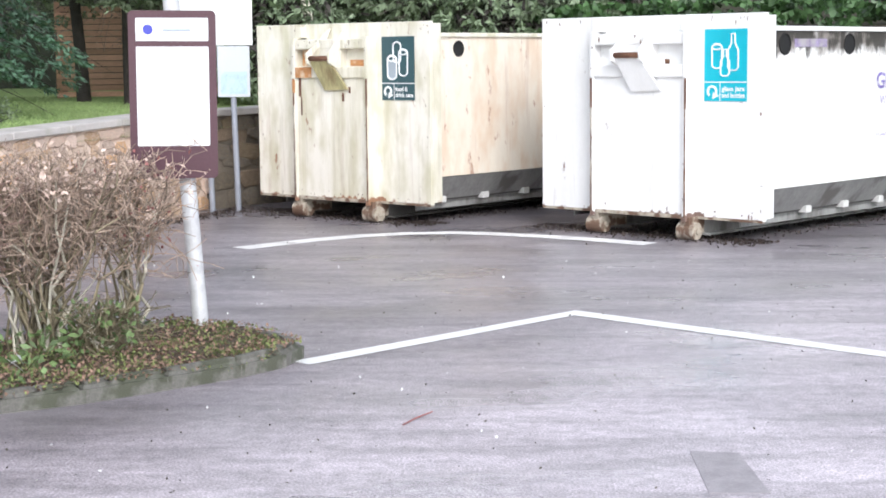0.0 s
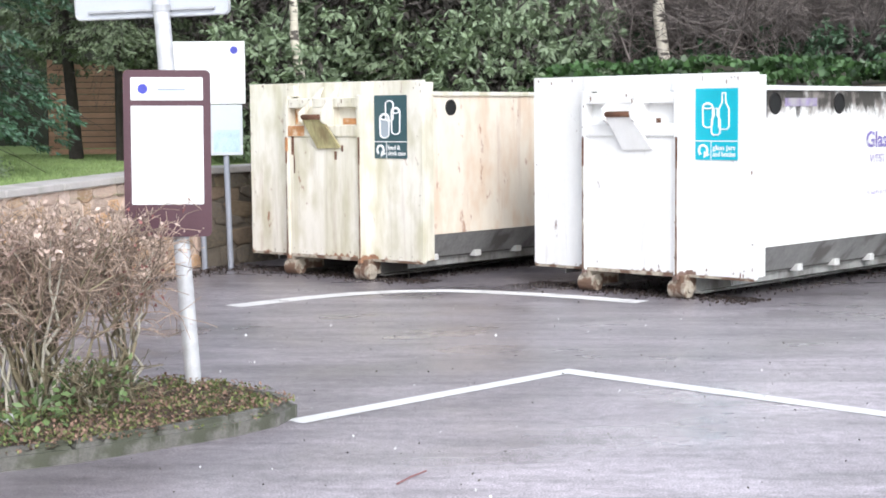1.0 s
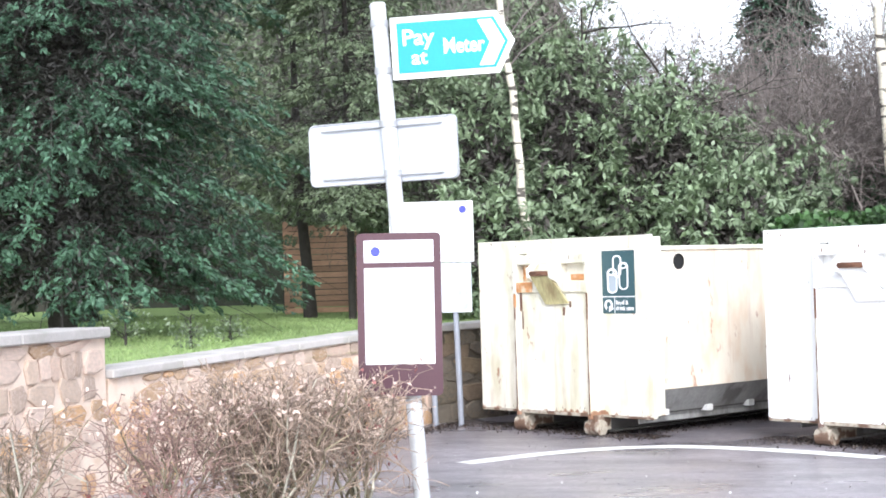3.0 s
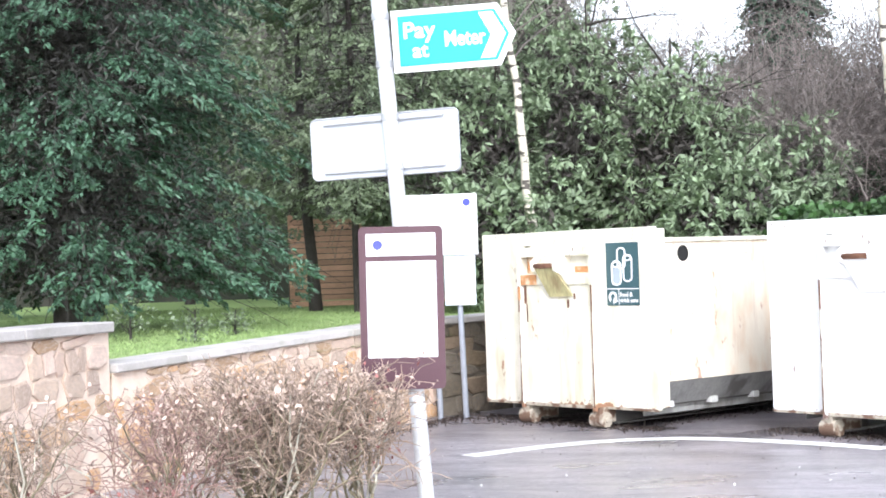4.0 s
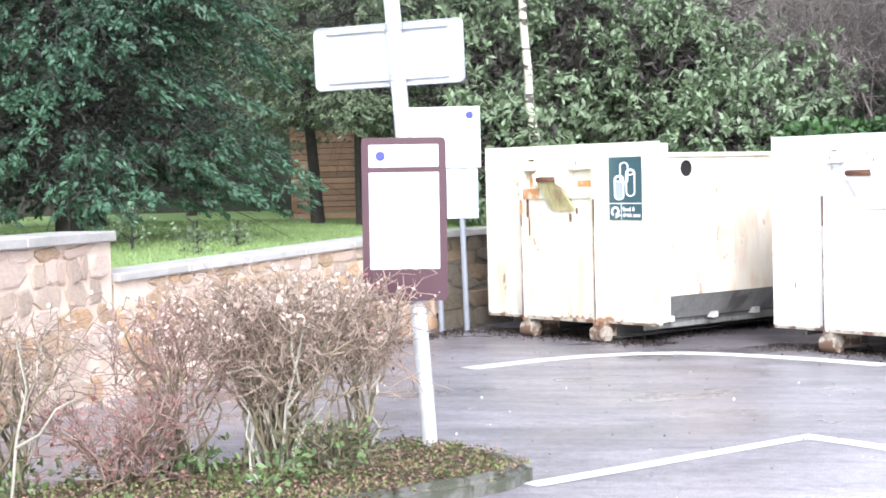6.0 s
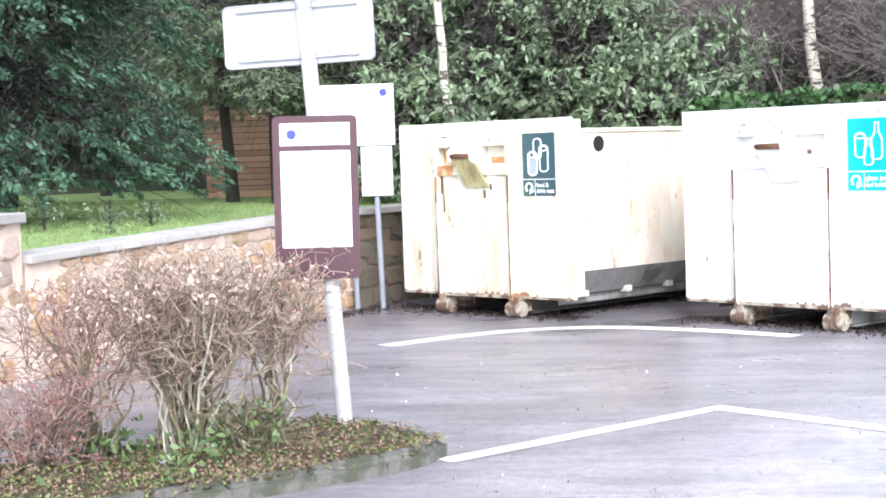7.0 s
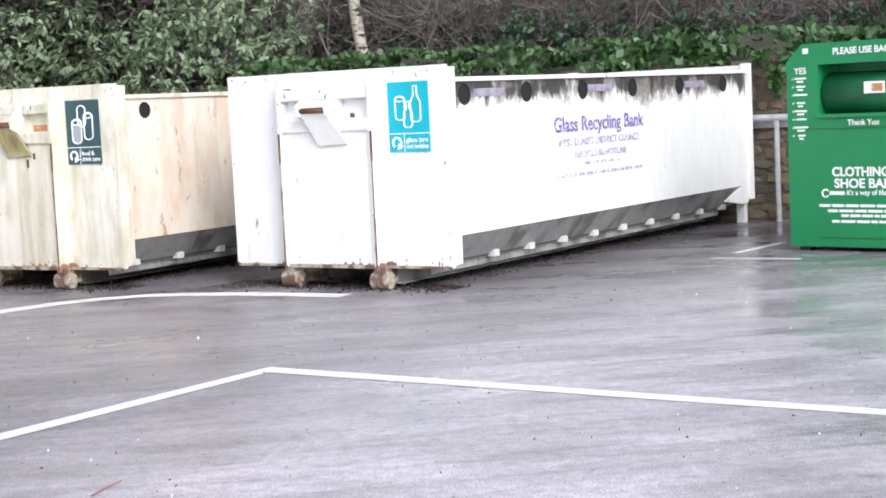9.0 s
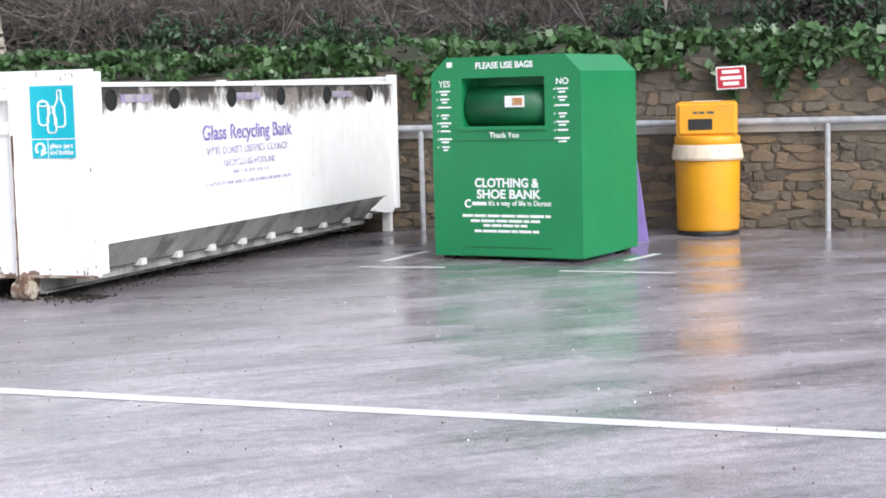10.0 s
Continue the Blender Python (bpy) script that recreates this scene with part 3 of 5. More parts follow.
bm = bmesh.new()
prism(bm, [(0.6, 6.41), (0.79, 6.38), (0.83, 5.78), (0.61, 5.78)], -0.003, 0.001)
for v in bm.verts:
    v.co.y, v.co.z = v.co.z, -v.co.y
bmesh.ops.recalc_face_normals(bm, faces=bm.faces)
rp = new("repair_patch", finish("repair_patch", bm, "repair"))
tagged(rp, "small darker repair patch in the asphalt", "repair patch", kind="structure")


# ---- planted kerb island ----
EDGE = [(-4.6, 4.55), (-3.6, 5.68), (-2.41, 7.06), (-2.1, 7.27), (-1.77, 7.59), (-1.47, 7.9), (-1.3, 8.16), (-1.24, 8.42), (-1.33, 8.62), (-1.52, 8.78), (-1.8, 8.99), (-2.05, 9.08), (-2.4, 8.9), (-3.4, 7.8), (-5.3, 5.6)]
bm = bmesh.new()
bmesh.ops.create_grid(bm, x_segments=90, y_segments=90, size=1)


def in_edge(x, y, poly=tuple(EDGE)):
    ok = False
    for (x0, y0), (x1, y1) in zip(poly, poly[1:] + poly[:1]):
        if (y0 > y) != (y1 > y) and x < (x1 - x0) * (y - y0) / (y1 - y0) + x0:
            ok = not ok
    return ok


for v in bm.verts:
    v.co.x, v.co.y = -3.25 + v.co.x * 2.1, 6.9 + v.co.y * 2.4
    v.co.z = 0.085 + 0.06 * noise.noise(Vector((v.co.x * 2.2, v.co.y * 2.2, 0))) + 0.02 * noise.noise(Vector((v.co.x * 11, v.co.y * 11, 3)))
bmesh.ops.delete(bm, geom=[v for v in bm.verts if not in_edge(v.co.x, v.co.y)], context="VERTS")
bed = new("planting_bed", finish("planting_bed", bm, "soil", True))
tagged(bed, "mossy brown soil and leaf litter in a kerbed bed", "planting bed", kind="structure")
kerb = thing("kerb", Matrix(), "weathered mossy grey concrete kerb round the planting bed", "kerb", kind="structure")
for (x0, y0), (x1, y1) in zip(EDGE, EDGE[1:]):
    full = math.hypot(x1 - x0, y1 - y0)
    for k in range(max(1, round(full / 0.6))):
        n = max(1, round(full / 0.6))
        ax, ay = x0 + (x1 - x0) * k / n, y0 + (y1 - y0) * k / n
        ln = full / n
        bm = bmesh.new()
        prism(bm, [(-0.004, -0.02), (ln + 0.02, -0.02), (ln + 0.02, 0.1), (-0.004, 0.1)], -0.0, 0.11)
        top = [e for e in bm.edges if all(v.co.z > 0.09 for v in e.verts)]
        bmesh.ops.bevel(bm, geom=top, offset=0.035, segments=3, affect="EDGES")
        k_ob = part("kerb_stone", bm, "kerb", kerb)
        k_ob.matrix_local = pose(ax, ay, 0, 0, 0, math.degrees(math.atan2(y1 - y0, x1 - x0)))


# ---- stone walls ----
stone_rng = random.Random(7)
STONES = []
for i in range(10):
    bm = bmesh.new()
    n = stone_rng.choice((6, 7, 8, 9))
    ang = sorted(2 * math.pi * (k + stone_rng.uniform(-0.25, 0.25)) / n for k in range(n))
    pts = []
    for a in ang:
        c, s = math.cos(a), math.sin(a)
        k = 0.5 / (abs(c) ** 8 + abs(s) ** 8) ** 0.125 * stone_rng.uniform(0.84, 1.06)
        pts.append((k * c, k * s))
    prism(bm, pts, -0.5, 0.5)
    front = [f for f in bm.faces if f.normal.y < -0.9]
    r = bmesh.ops.inset_region(bm, faces=front, thickness=0.09, depth=0.0)
    for f in front:
        for v in f.verts:
            v.co.y -= 0.35 + stone_rng.uniform(-0.1, 0.1)
    STONES.append(bm)
STONE_MESH = {}
for key in ("stone", "stone_grey"):
    STONE_MESH[key] = []
    for b in STONES:
        STONE_MESH[key].append(finish("stone", b.copy(), key))
for b in STONES:
    b.free()


def stone_wall(name, a, b, h0, h1, thick, core, label, cope, cope_over=0.05, cope_h=0.07, slabs=0.9):
    """A rubble wall from a to b (front face on the right-hand side going from a to b), with its coping slabs; the stones come as parts."""
    dx, dy = b[0] - a[0], b[1] - a[1]
    ln, ang = math.hypot(dx, dy), math.degrees(math.atan2(dy, dx))
    w = thing(name, pose(a[0], a[1], 0, 0, 0, ang), label, "stone wall", kind="structure")
    bm = bmesh.new()
    prism(bm, [(0, -0.05), (ln, -0.05), (ln, h1 - cope_h), (0, h0 - cope_h)], 0.0, thick)
    part("wall_core", bm, core, w)
    if cope:
        n = max(1, round(ln / slabs))
        for k in range(n):
            za, zb = h0 + (h1 - h0) * k / n, h0 + (h1 - h0) * (k + 1) / n
            bm = bmesh.new()
            xa, xb = ln * k / n + 0.003, ln * (k + 1) / n - 0.003
            prism(bm, [(xa, za - cope_h), (xb, zb - cope_h), (xb, zb), (xa, za)], -cope_over, thick + cope_over)
            bmesh.ops.bevel(bm, geom=list(bm.edges), offset=0.01, segments=1, affect="EDGES")
            part("coping_slab", bm, cope, w)
    return w


# ---- containers ----
W, TOP, LOW, LEN = 2.38, 1.913, 0.19, 6.62


def container(m, paint, side_paint, label, holes, group, plate, hole_r=0.082):
    """A hook-lift bank. x across the front, y to the back, the front face at y = 0."""
    c = thing("hook_lift_container", m, label, "container", group)
    h = W / 2
    # front: two wing sheets, a recessed middle sheet, two rails
    for s in (-1, 1):
        bm = bmesh.new()
        block(bm, min(s * 0.43, s * h), max(s * 0.43, s * h), 0.0, 0.05, LOW, TOP, 0.006)
        block(bm, min(s * (h - 0.05), s * h), max(s * (h - 0.05), s * h), 0.05, 0.16, LOW + 0.02, TOP - 0.02, 0.005)
        part("front_wing", bm, paint, c)
        rail = part("front_rail", box(s * 0.495 - 0.02, s * 0.495 + 0.02, -0.15, 0.0, 0.165, 1.78, bevel=0.006), paint, c)
        part("rail_cap", prism(bmesh.new(), [(s * 0.47 - 0.045, 1.78), (s * 0.47 + 0.045, 1.78), (s * 0.47 + 0.03, 1.89), (s * 0.47 - 0.03, 1.89)], -0.1, -0.004), paint, rail)
        x_seam = 0.5 if s > 0 else -0.505
        for z0, z1, wide in ((1.12, 1.38, 0.014), (0.62, 1.12, 0.009), (0.2, 0.62, 0.012)):
            part("rust_strip", box(x_seam - wide / 2, x_seam + wide, -0.153, -0.14, z0, z1, bevel=0.0), "rust" if s > 0 or z0 > 1 else "rusty_foot", rail, "rusted seam")
        part("wing_edge", box(min(s * 0.52, s * (h - 0.01)), max(s * 0.52, s * (h - 0.01)), -0.003, 0.04, LOW - 0.012, LOW + 0.012, bevel=0.003), "rusty_foot", c, "rusted lower edge of the wing sheet")
        # ground roller under the rail
        bm = bmesh.new()
        block(bm, s * 0.49 - 0.05, s * 0.49 + 0.05, -0.12, 0.3, 0.05, 0.2, 0.012)
        tube(bm, (s * 0.49 - 0.085, -0.06, 0.078), (s * 0.49 + 0.085, -0.06, 0.078), 0.076, n=18)
        tube(bm, (s * 0.49 - 0.1, -0.06, 0.078), (s * 0.49 + 0.1, -0.06, 0.078), 0.025, n=10)
        part("ground_roller", bm, "rusty_foot", c, "rust-streaked steel foot roller")
    part("middle_sheet", box(-0.474, 0.474, -0.125, -0.002, LOW + 0.02, 1.4, bevel=0.003), paint, c)
    part("bottom_lip", box(-0.473, 0.473, -0.129, -0.004, LOW - 0.005, LOW + 0.03, bevel=0.006), "rusty_foot", c, "rusted bottom edge")
    part("top_sheet", box(-0.429, 0.429, -0.03, 0.05, 1.66, TOP, bevel=0.006), paint, c)
    part("pocket_back", box(-0.474, 0.474, -0.045, -0.031, 1.38, 1.7, bevel=0.0), paint, c)
    part("cross_beam", box(-0.474, 0.474, -0.148, -0.002, 1.385, 1.495, bevel=0.012), paint, c)
    part("head_beam", box(-0.474, 0.474, -0.14, -0.033, 1.665, 1.76, bevel=0.012), paint, c)
    part("pocket_web", box(-0.2, 0.15, -0.135, -0.033, 1.49, 1.67, bevel=0.005), paint, c)
    part("rust_spot", box(0.22, 0.27, -0.047, -0.0455, 1.5, 1.54, bevel=0.0), "rust", c, "small dark rust spot")
    # hook bar between two gussets, with the sloping chute plate under it
    hook = part("hook_bar", tube(bmesh.new(), (-0.19, -0.22, 1.575), (0.09, -0.22, 1.575), 0.026, n=14), "rust", c, "rusty steel lifting bar", True)
    for x, lean in ((-0.215, 0.12), (0.09, 0.02)):
        bm = bmesh.new()
        vs = [bm.verts.new(p) for p in ((x + lean, -0.032, 1.87), (x - 0.01, -0.25, 1.62), (x, -0.25, 1.53), (x, -0.135, 1.47))]
        f = bm.faces.new(vs)
        r = bmesh.ops.extrude_face_region(bm, geom=[f])
        bmesh.ops.translate(bm, vec=(0.025, 0, 0), verts=[v for v in r["geom"] if isinstance(v, bmesh.types.BMVert)])
        bmesh.ops.recalc_face_normals(bm, faces=bm.faces)
        part("gusset", bm, paint, c)
    bm = bmesh.new()
    vs = [bm.verts.new(p) for p in ((-0.19, -0.225, 1.55), (0.07, -0.225, 1.56), (0.25, -0.15, 1.275), (-0.06, -0.15, 1.265))]
    f = bm.faces.new(vs)
    r = bmesh.ops.extrude_face_region(bm, geom=[f])
    bmesh.ops.translate(bm, vec=(0, 0.02, 0.004), verts=[v for v in r["geom"] if isinstance(v, bmesh.types.BMVert)])
    bmesh.ops.recalc_face_normals(bm, faces=bm.faces)
    part("chute_plate", bm, plate, c, "streaked sloping guide plate")
    # dark rust-coloured plate added in place of the shadow round the bar
    part("bar_shadow_plate", box(-0.17, 0.07, -0.243, -0.2, 1.55, 1.6, bevel=0.01), "rust", hook)
    # body: an open box with holes in the side sheets, lower flanks sloping in
    for s in (-1, 1):
        bm = bmesh.new()
        x0, x1 = (h - 0.045, h - 0.03) if s > 0 else (-h + 0.03, -h + 0.045)
        block(bm, x0, x1, 0.05, LEN - 0.02, 0.45, 1.79)
        part("side_sheet", bm, side_paint, c)
        part("top_rim", box(s * (h - 0.035) - 0.03, s * (h - 0.035) + 0.03, 0.05, LEN, 1.765, 1.805, bevel=0.006), paint, c)
        bm = bmesh.new()
        vs = [bm.verts.new(p) for p in ((s * (h - 0.035), 0.05, 0.46), (s * (h - 0.035), LEN - 0.1, 0.46), (s * 0.96, LEN - 0.1, 0.215), (s * 0.96, 0.05, 0.215))]
        f = bm.faces.new(vs)
        r = bmesh.ops.extrude_face_region(bm, geom=[f])
        bmesh.ops.translate(bm, vec=(-s * 0.012, 0, 0.012), verts=[v for v in r["geom"] if isinstance(v, bmesh.types.BMVert)])
        bmesh.ops.recalc_face_normals(bm, faces=bm.faces)
        part("lower_flank", bm, "grey_steel", c, "dirty grey sloping lower flank")
        bm = bmesh.new()
        block(bm, s * 0.53 - 0.04, s * 0.53 + 0.04, 0.1, LEN - 0.1, 0.19, 0.21, 0.0)
        block(bm, s * 0.53 - 0.015, s * 0.53 + 0.015, 0.1, LEN - 0.1, 0.05, 0.2, 0.0)
        block(bm, s * 0.53 - 0.06, s * 0.53 + 0.06, 0.1, LEN - 0.1, 0.03, 0.05, 0.0)
        part("runner", bm, "dark_steel" if side_paint == "cream_side" else "grey_steel", c)
        for v in holes:
            rim = part("deposit_hole", tube(bmesh.new(), (s * (h - 0.028), v, 1.655), (s * (h - 0.1), v, 1.655), hole_r, n=20), "hole_rubber", c, "black round deposit hole")
            ring = [(s * (h - 0.026), v + (hole_r + 0.004) * math.cos(a), 1.655 + (hole_r + 0.004) * math.sin(a)) for a in (2 * math.pi * i / 20 for i in range(20))]
            wire(ring, 0.008, rim, "hole_rim", "hole_rubber", True)
        for v in (0.375 + 0.645 * k for k in range(10)):
            part("cross_member_end", box(s * 0.97 - 0.04, s * 0.97 + 0.04, v - 0.045, v + 0.045, 0.185, 0.245, bevel=0.006), "lug", c, "pale end of a cross member")
        part("skirt_bar", box(s * 0.9 - 0.01, s * 0.9 + 0.01, 0.1, LEN - 0.4, 0.12, 0.22, bevel=0.003), "grey_steel", c)
        part("rear_post", box(s * (h - 0.04) - 0.05, s * (h - 0.04) + 0.05, LEN - 0.08, LEN + 0.03, 0.28, 1.88, bevel=0.008), paint, c)
        bm = bmesh.new()
        vs = [bm.verts.new((s * (h - 0.06), y, z)) for y, z in ((LEN - 0.75, 0.3), (LEN - 0.09, 0.5), (LEN - 0.09, 0.24), (LEN - 0.3, 0.24))]
        r = bmesh.ops.extrude_face_region(bm, geom=[bm.faces.new(vs)])
        bmesh.ops.translate(bm, vec=(s * 0.03, 0, 0), verts=[v for v in r["geom"] if isinstance(v, bmesh.types.BMVert)])
        bmesh.ops.recalc_face_normals(bm, faces=bm.faces)
        part("rear_gusset", bm, paint, c)
        part("rear_foot", box(s * (h - 0.12) - 0.05, s * (h - 0.12) + 0.05, LEN - 0.12, LEN - 0.02, 0.0, 0.3, bevel=0.008), "lug", c)
    part("floor_plate", box(-0.95, 0.95, 0.06, LEN - 0.05, 0.2, 0.222, bevel=0.0), "dark_steel", c)
    part("lid", box(-h + 0.05, h - 0.05, 0.05, LEN - 0.06, 1.74, 1.76, bevel=0.0), side_paint, c)
    part("rear_door", box(-h + 0.05, h - 0.05, LEN - 0.05, LEN, 0.25, 1.86, bevel=0.006), paint, c)
    return c


def flecks(c, seed, n, material):
    """Rust chips where the paint has broken: along edges, seams and the bar pockets of a container front."""
    rnd = random.Random(seed)
    verts, faces = [], []
    for i in range(n):
        kind, side = rnd.random(), rnd.choice((-1, 1))
        tall, wide = rnd.uniform(0.006, 0.03) * rnd.random() + 0.004, rnd.uniform(0.004, 0.009)
        if kind < 0.22:
            x, y, z = side * (W / 2 - abs(rnd.gauss(0, 0.03)) - 0.012), -0.0015, rnd.uniform(LOW + 0.05, TOP - 0.05)
        elif kind < 0.42:
            x, y, z = side * rnd.uniform(0.55, 1.17), -0.0015, LOW + 0.02 + abs(rnd.gauss(0, 0.025))
        elif kind < 0.55:
            x, y, z = side * rnd.uniform(0.55, 1.17), -0.0015, TOP - 0.015 - abs(rnd.gauss(0, 0.03))
        elif kind < 0.75:
            x, y, z = side * rnd.uniform(0.485, 0.508), -0.1515, rnd.uniform(0.2, 1.75)
        elif kind < 0.9:
            x, y, z = rnd.uniform(-0.45, 0.45), -0.1415, rnd.uniform(1.68, 1.75)
        else:
            x, y, z = rnd.uniform(-0.46, 0.46), -0.1265, LOW + 0.04 + abs(rnd.gauss(0, 0.03))
        k = len(verts)
        for a in range(6):
            t, f = a * math.pi / 3, rnd.uniform(0.6, 1.2)
            verts.append((x + wide * f * math.cos(t), y, z + tall * f * math.sin(t)))
        faces.append(tuple(range(k, k + 6)))
    tagged(mesh_from("rust_speckle", verts, faces, material, c), "rust chips in the paint", kind="stuff")


def bottle(cx, cz, w, hgt, neck=True):
    r = w / 2
    if neck:
        return [(cx - r, cz), (cx - r, cz + hgt * 0.52), (cx - r * 0.35, cz + hgt * 0.72), (cx - r * 0.35, cz + hgt), (cx + r * 0.35, cz + hgt), (cx + r * 0.35, cz + hgt * 0.72), (cx + r, cz + hgt * 0.52), (cx + r, cz), (cx + r * 0.6, cz - r * 0.45), (cx - r * 0.6, cz - r * 0.45)]
    return [(cx + r * math.cos(a) , cz + (hgt if math.sin(a) >= 0 else 0) + r * 0.75 * math.sin(a)) for a in (2 * math.pi * i / 18 for i in range(18))]


def poster(x, z, m, colour, label, words, shapes, filled=()):
    """A recycling poster 0.42 m wide: line drawing above, arrow mark and words below."""
    p = thing("recycling_poster", m @ pose(x, -0.006, z), label, "poster", "posters on the containers")
    part("sheet", box(-0.21, 0.21, -0.002, 0.002, -0.3, 0.3, bevel=0.0), colour, p)
    part("divider", box(-0.21, 0.21, -0.005, -0.003, -0.145, -0.137, bevel=0.0), "white_vinyl", p)
    part("divider", box(-0.055, -0.048, -0.005, -0.003, -0.3, -0.141, bevel=0.0), "white_vinyl", p)
    for pts in filled:
        part("fill", prism(bmesh.new(), pts, -0.0035, -0.0025), "grey_vinyl", p)
    for pts in shapes:
        wire([(a, -0.004, b) for a, b in pts], 0.0075, p, "outline", "white_vinyl", True)
    ring = [(-0.13 + 0.042 * math.cos(a), -0.004, -0.22 + 0.042 * math.sin(a)) for a in (radians(-60 + 300 * i / 14) for i in range(15))]
    wire(ring, 0.011, p, "arrow_ring", "white_vinyl")
    part("arrow_head", prism(bmesh.new(), [(-0.128, -0.285), (-0.06, -0.255), (-0.12, -0.225)], -0.006, -0.003), "white_vinyl", p)
    for i, wd in enumerate(words):
        lettering(wd, -0.035, -0.004, -0.215 - i * 0.055, 0.058, "white_vinyl", p, 0.225 if len(wd) > 7 else 0.16)
    return p


def front_pose(corner, yaw):
    c, s = turn2(-yaw)
    return pose(corner[0] - c * W / 2, corner[1] - s * W / 2, 0, 0, 0, -yaw)


GLASS = front_pose((1.873, 13.511), 40.3)
CANS = front_pose((-0.984, 15.182), 38.2)
HOLES = (0.34, 1.4, 2.49, 3.57, 4.7, 5.88)
glass_bank = container(GLASS, "white_steel", "sooty_steel", "white steel hook-lift glass bank with sooty deposit holes", HOLES, "recycling containers", "white_steel")
cans_bank = container(CANS, "cream_steel", "cream_side", "stained cream steel hook-lift can bank with rust streaks", (0.44, 2.0, 3.5, 5.0), "recycling containers", "stained_plate", 0.066)
poster(0.81, 1.485, GLASS, "teal", "bright teal glass recycling poster on the white container", ("glass jars", "and bottles"),
       (bottle(-0.085, 0.01, 0.1, 0.13, False), bottle(0.075, -0.02, 0.1, 0.28), bottle(-0.005, -0.07, 0.085, 0.2), [(-0.085 + 0.05 * math.cos(a), 0.15 + 0.02 * math.sin(a)) for a in (radians(30 * i) for i in range(12))]))
poster(0.79, 1.475, CANS, "slate", "dark slate can recycling poster on the cream container", ("food &", "drink cans"),
       (bottle(-0.075, -0.06, 0.12, 0.14, False), bottle(0.07, -0.03, 0.11, 0.17, False), bottle(-0.01, 0.09, 0.1, 0.12, False), [(-0.075 + 0.05 * math.cos(a), 0.09 + 0.025 * math.sin(a)) for a in (radians(30 * i) for i in range(12))], [(0.07 + 0.045 * math.cos(a), 0.15 + 0.022 * math.sin(a)) for a in (radians(30 * i) for i in range(12))]), (bottle(-0.075, -0.06, 0.11, 0.1, False),))
flecks(glass_bank, 3, 44, "rust")
flecks(cans_bank, 4, 60, "rusty_foot")
# lettering on the glass bank's flank: a frame whose -y looks out of the flank
flank = GLASS @ pose(W / 2 - 0.03, 0, 0, 0, 0, 90)
deco = thing("flank_lettering", flank, "faded purple lettering on the white container flank", "lettering")
lettering("Glass Recycling Bank", 2.83, -0.006, 1.26, 0.2, "purple_vinyl", deco, 1.9, "CENTER")
lettering("WEST DORSET DISTRICT COUNCIL", 2.83, -0.006, 1.12, 0.1, "faded_purple", deco, 1.75, "CENTER")
lettering("RECYCLING HOTLINE", 2.83, -0.006, 1.0, 0.09, "faded_purple", deco, 1.1, "CENTER")
for x in (2.53, 2.7, 2.87, 3.04, 3.18):
    part("bar", box(x - 0.055, x + 0.055, -0.006, -0.003, 0.925, 0.955, bevel=0.0), "faded_purple", deco)
for i in range(22):
    part("bar", box(1.91 + i * 0.084, 1.965 + i * 0.084 + 0.012 * (i % 2), -0.006, -0.003, 0.825, 0.855, bevel=0.0), "faded_purple", deco)
for x in (0.75, 2.85, 5.1):
    part("bar", box(x - 0.26, x + 0.26, -0.006, -0.003, 1.63, 1.7, bevel=0.0), "sooty_purple", deco)

# rust-eaten plates in the cream container's pockets, and rust runs
part("rust_patch", box(-0.47, -0.24, -0.1525, -0.149, 1.388, 1.49, bevel=0.002), "rust_orange", cans_bank, "orange rusted beam end")
part("rust_patch", box(-0.465, -0.21, -0.05, -0.0455, 1.5, 1.66, bevel=0.0), "rust_orange", cans_bank, "orange rusted pocket")
part("rust_patch", box(0.2, 0.4, -0.049, -0.0456, 1.5, 1.56, bevel=0.0), "rust_orange", cans_bank, "orange rusted pocket")
for x, z0, z1, wide in ((0.17, 1.16, 1.24, 0.03), (-0.43, 1.2, 1.384, 0.035), (-0.41, 1.02, 1.2, 0.018), (0.26, 1.24, 1.3, 0.025)):
    part("rust_run", box(x - wide / 2, x + wide / 2, -0.129, -0.126, z0, z1, bevel=0.0), "rust", cans_bank, "narrow rust run")
part("rust_run", box(-0.516, -0.476, -0.1535, -0.151, 1.24, 1.37, bevel=0.0), "rust_orange", cans_bank, "orange rusted rail head")

# ---- clothing bank ----
cb_w, cb_d, cb_h = 1.62, 1.32, 1.985
CB = pose(5.935, 14.52, 0, 0, 0, -49.5) @ pose(0, 0, 0)
bank = thing("clothing_bank", CB, "green plastic clothing and shoe bank with white lettering", "clothing bank")
hw = cb_w / 2
# front face at y = 0; the opening is framed by pieces round a recess
prof = [(-hw, 0.04), (hw, 0.04), (hw, cb_h - 0.165), (hw - 0.17, cb_h), (-hw + 0.17, cb_h), (-hw, cb_h - 0.165)]
part("body", prism(bmesh.new(), prof, 0.34, cb_d), "green_plastic", bank)
ox0, ox1, oz0, oz1 = -0.47, 0.43, 1.3, 1.78
bm = bmesh.new()
prism(bm, [(-hw, 0.04), (ox0, 0.04), (ox0, cb_h), (-hw + 0.17, cb_h), (-hw, cb_h - 0.165)], 0, 0.34)
prism(bm, [(ox1, 0.04), (hw, 0.04), (hw, cb_h - 0.165), (hw - 0.17, cb_h), (ox1, cb_h)], 0, 0.34)
block(bm, ox0, ox1, 0, 0.34, 0.04, oz0)
block(bm, ox0, ox1, 0, 0.34, oz1, cb_h)
part("front_shell", bm, "green_plastic", bank)
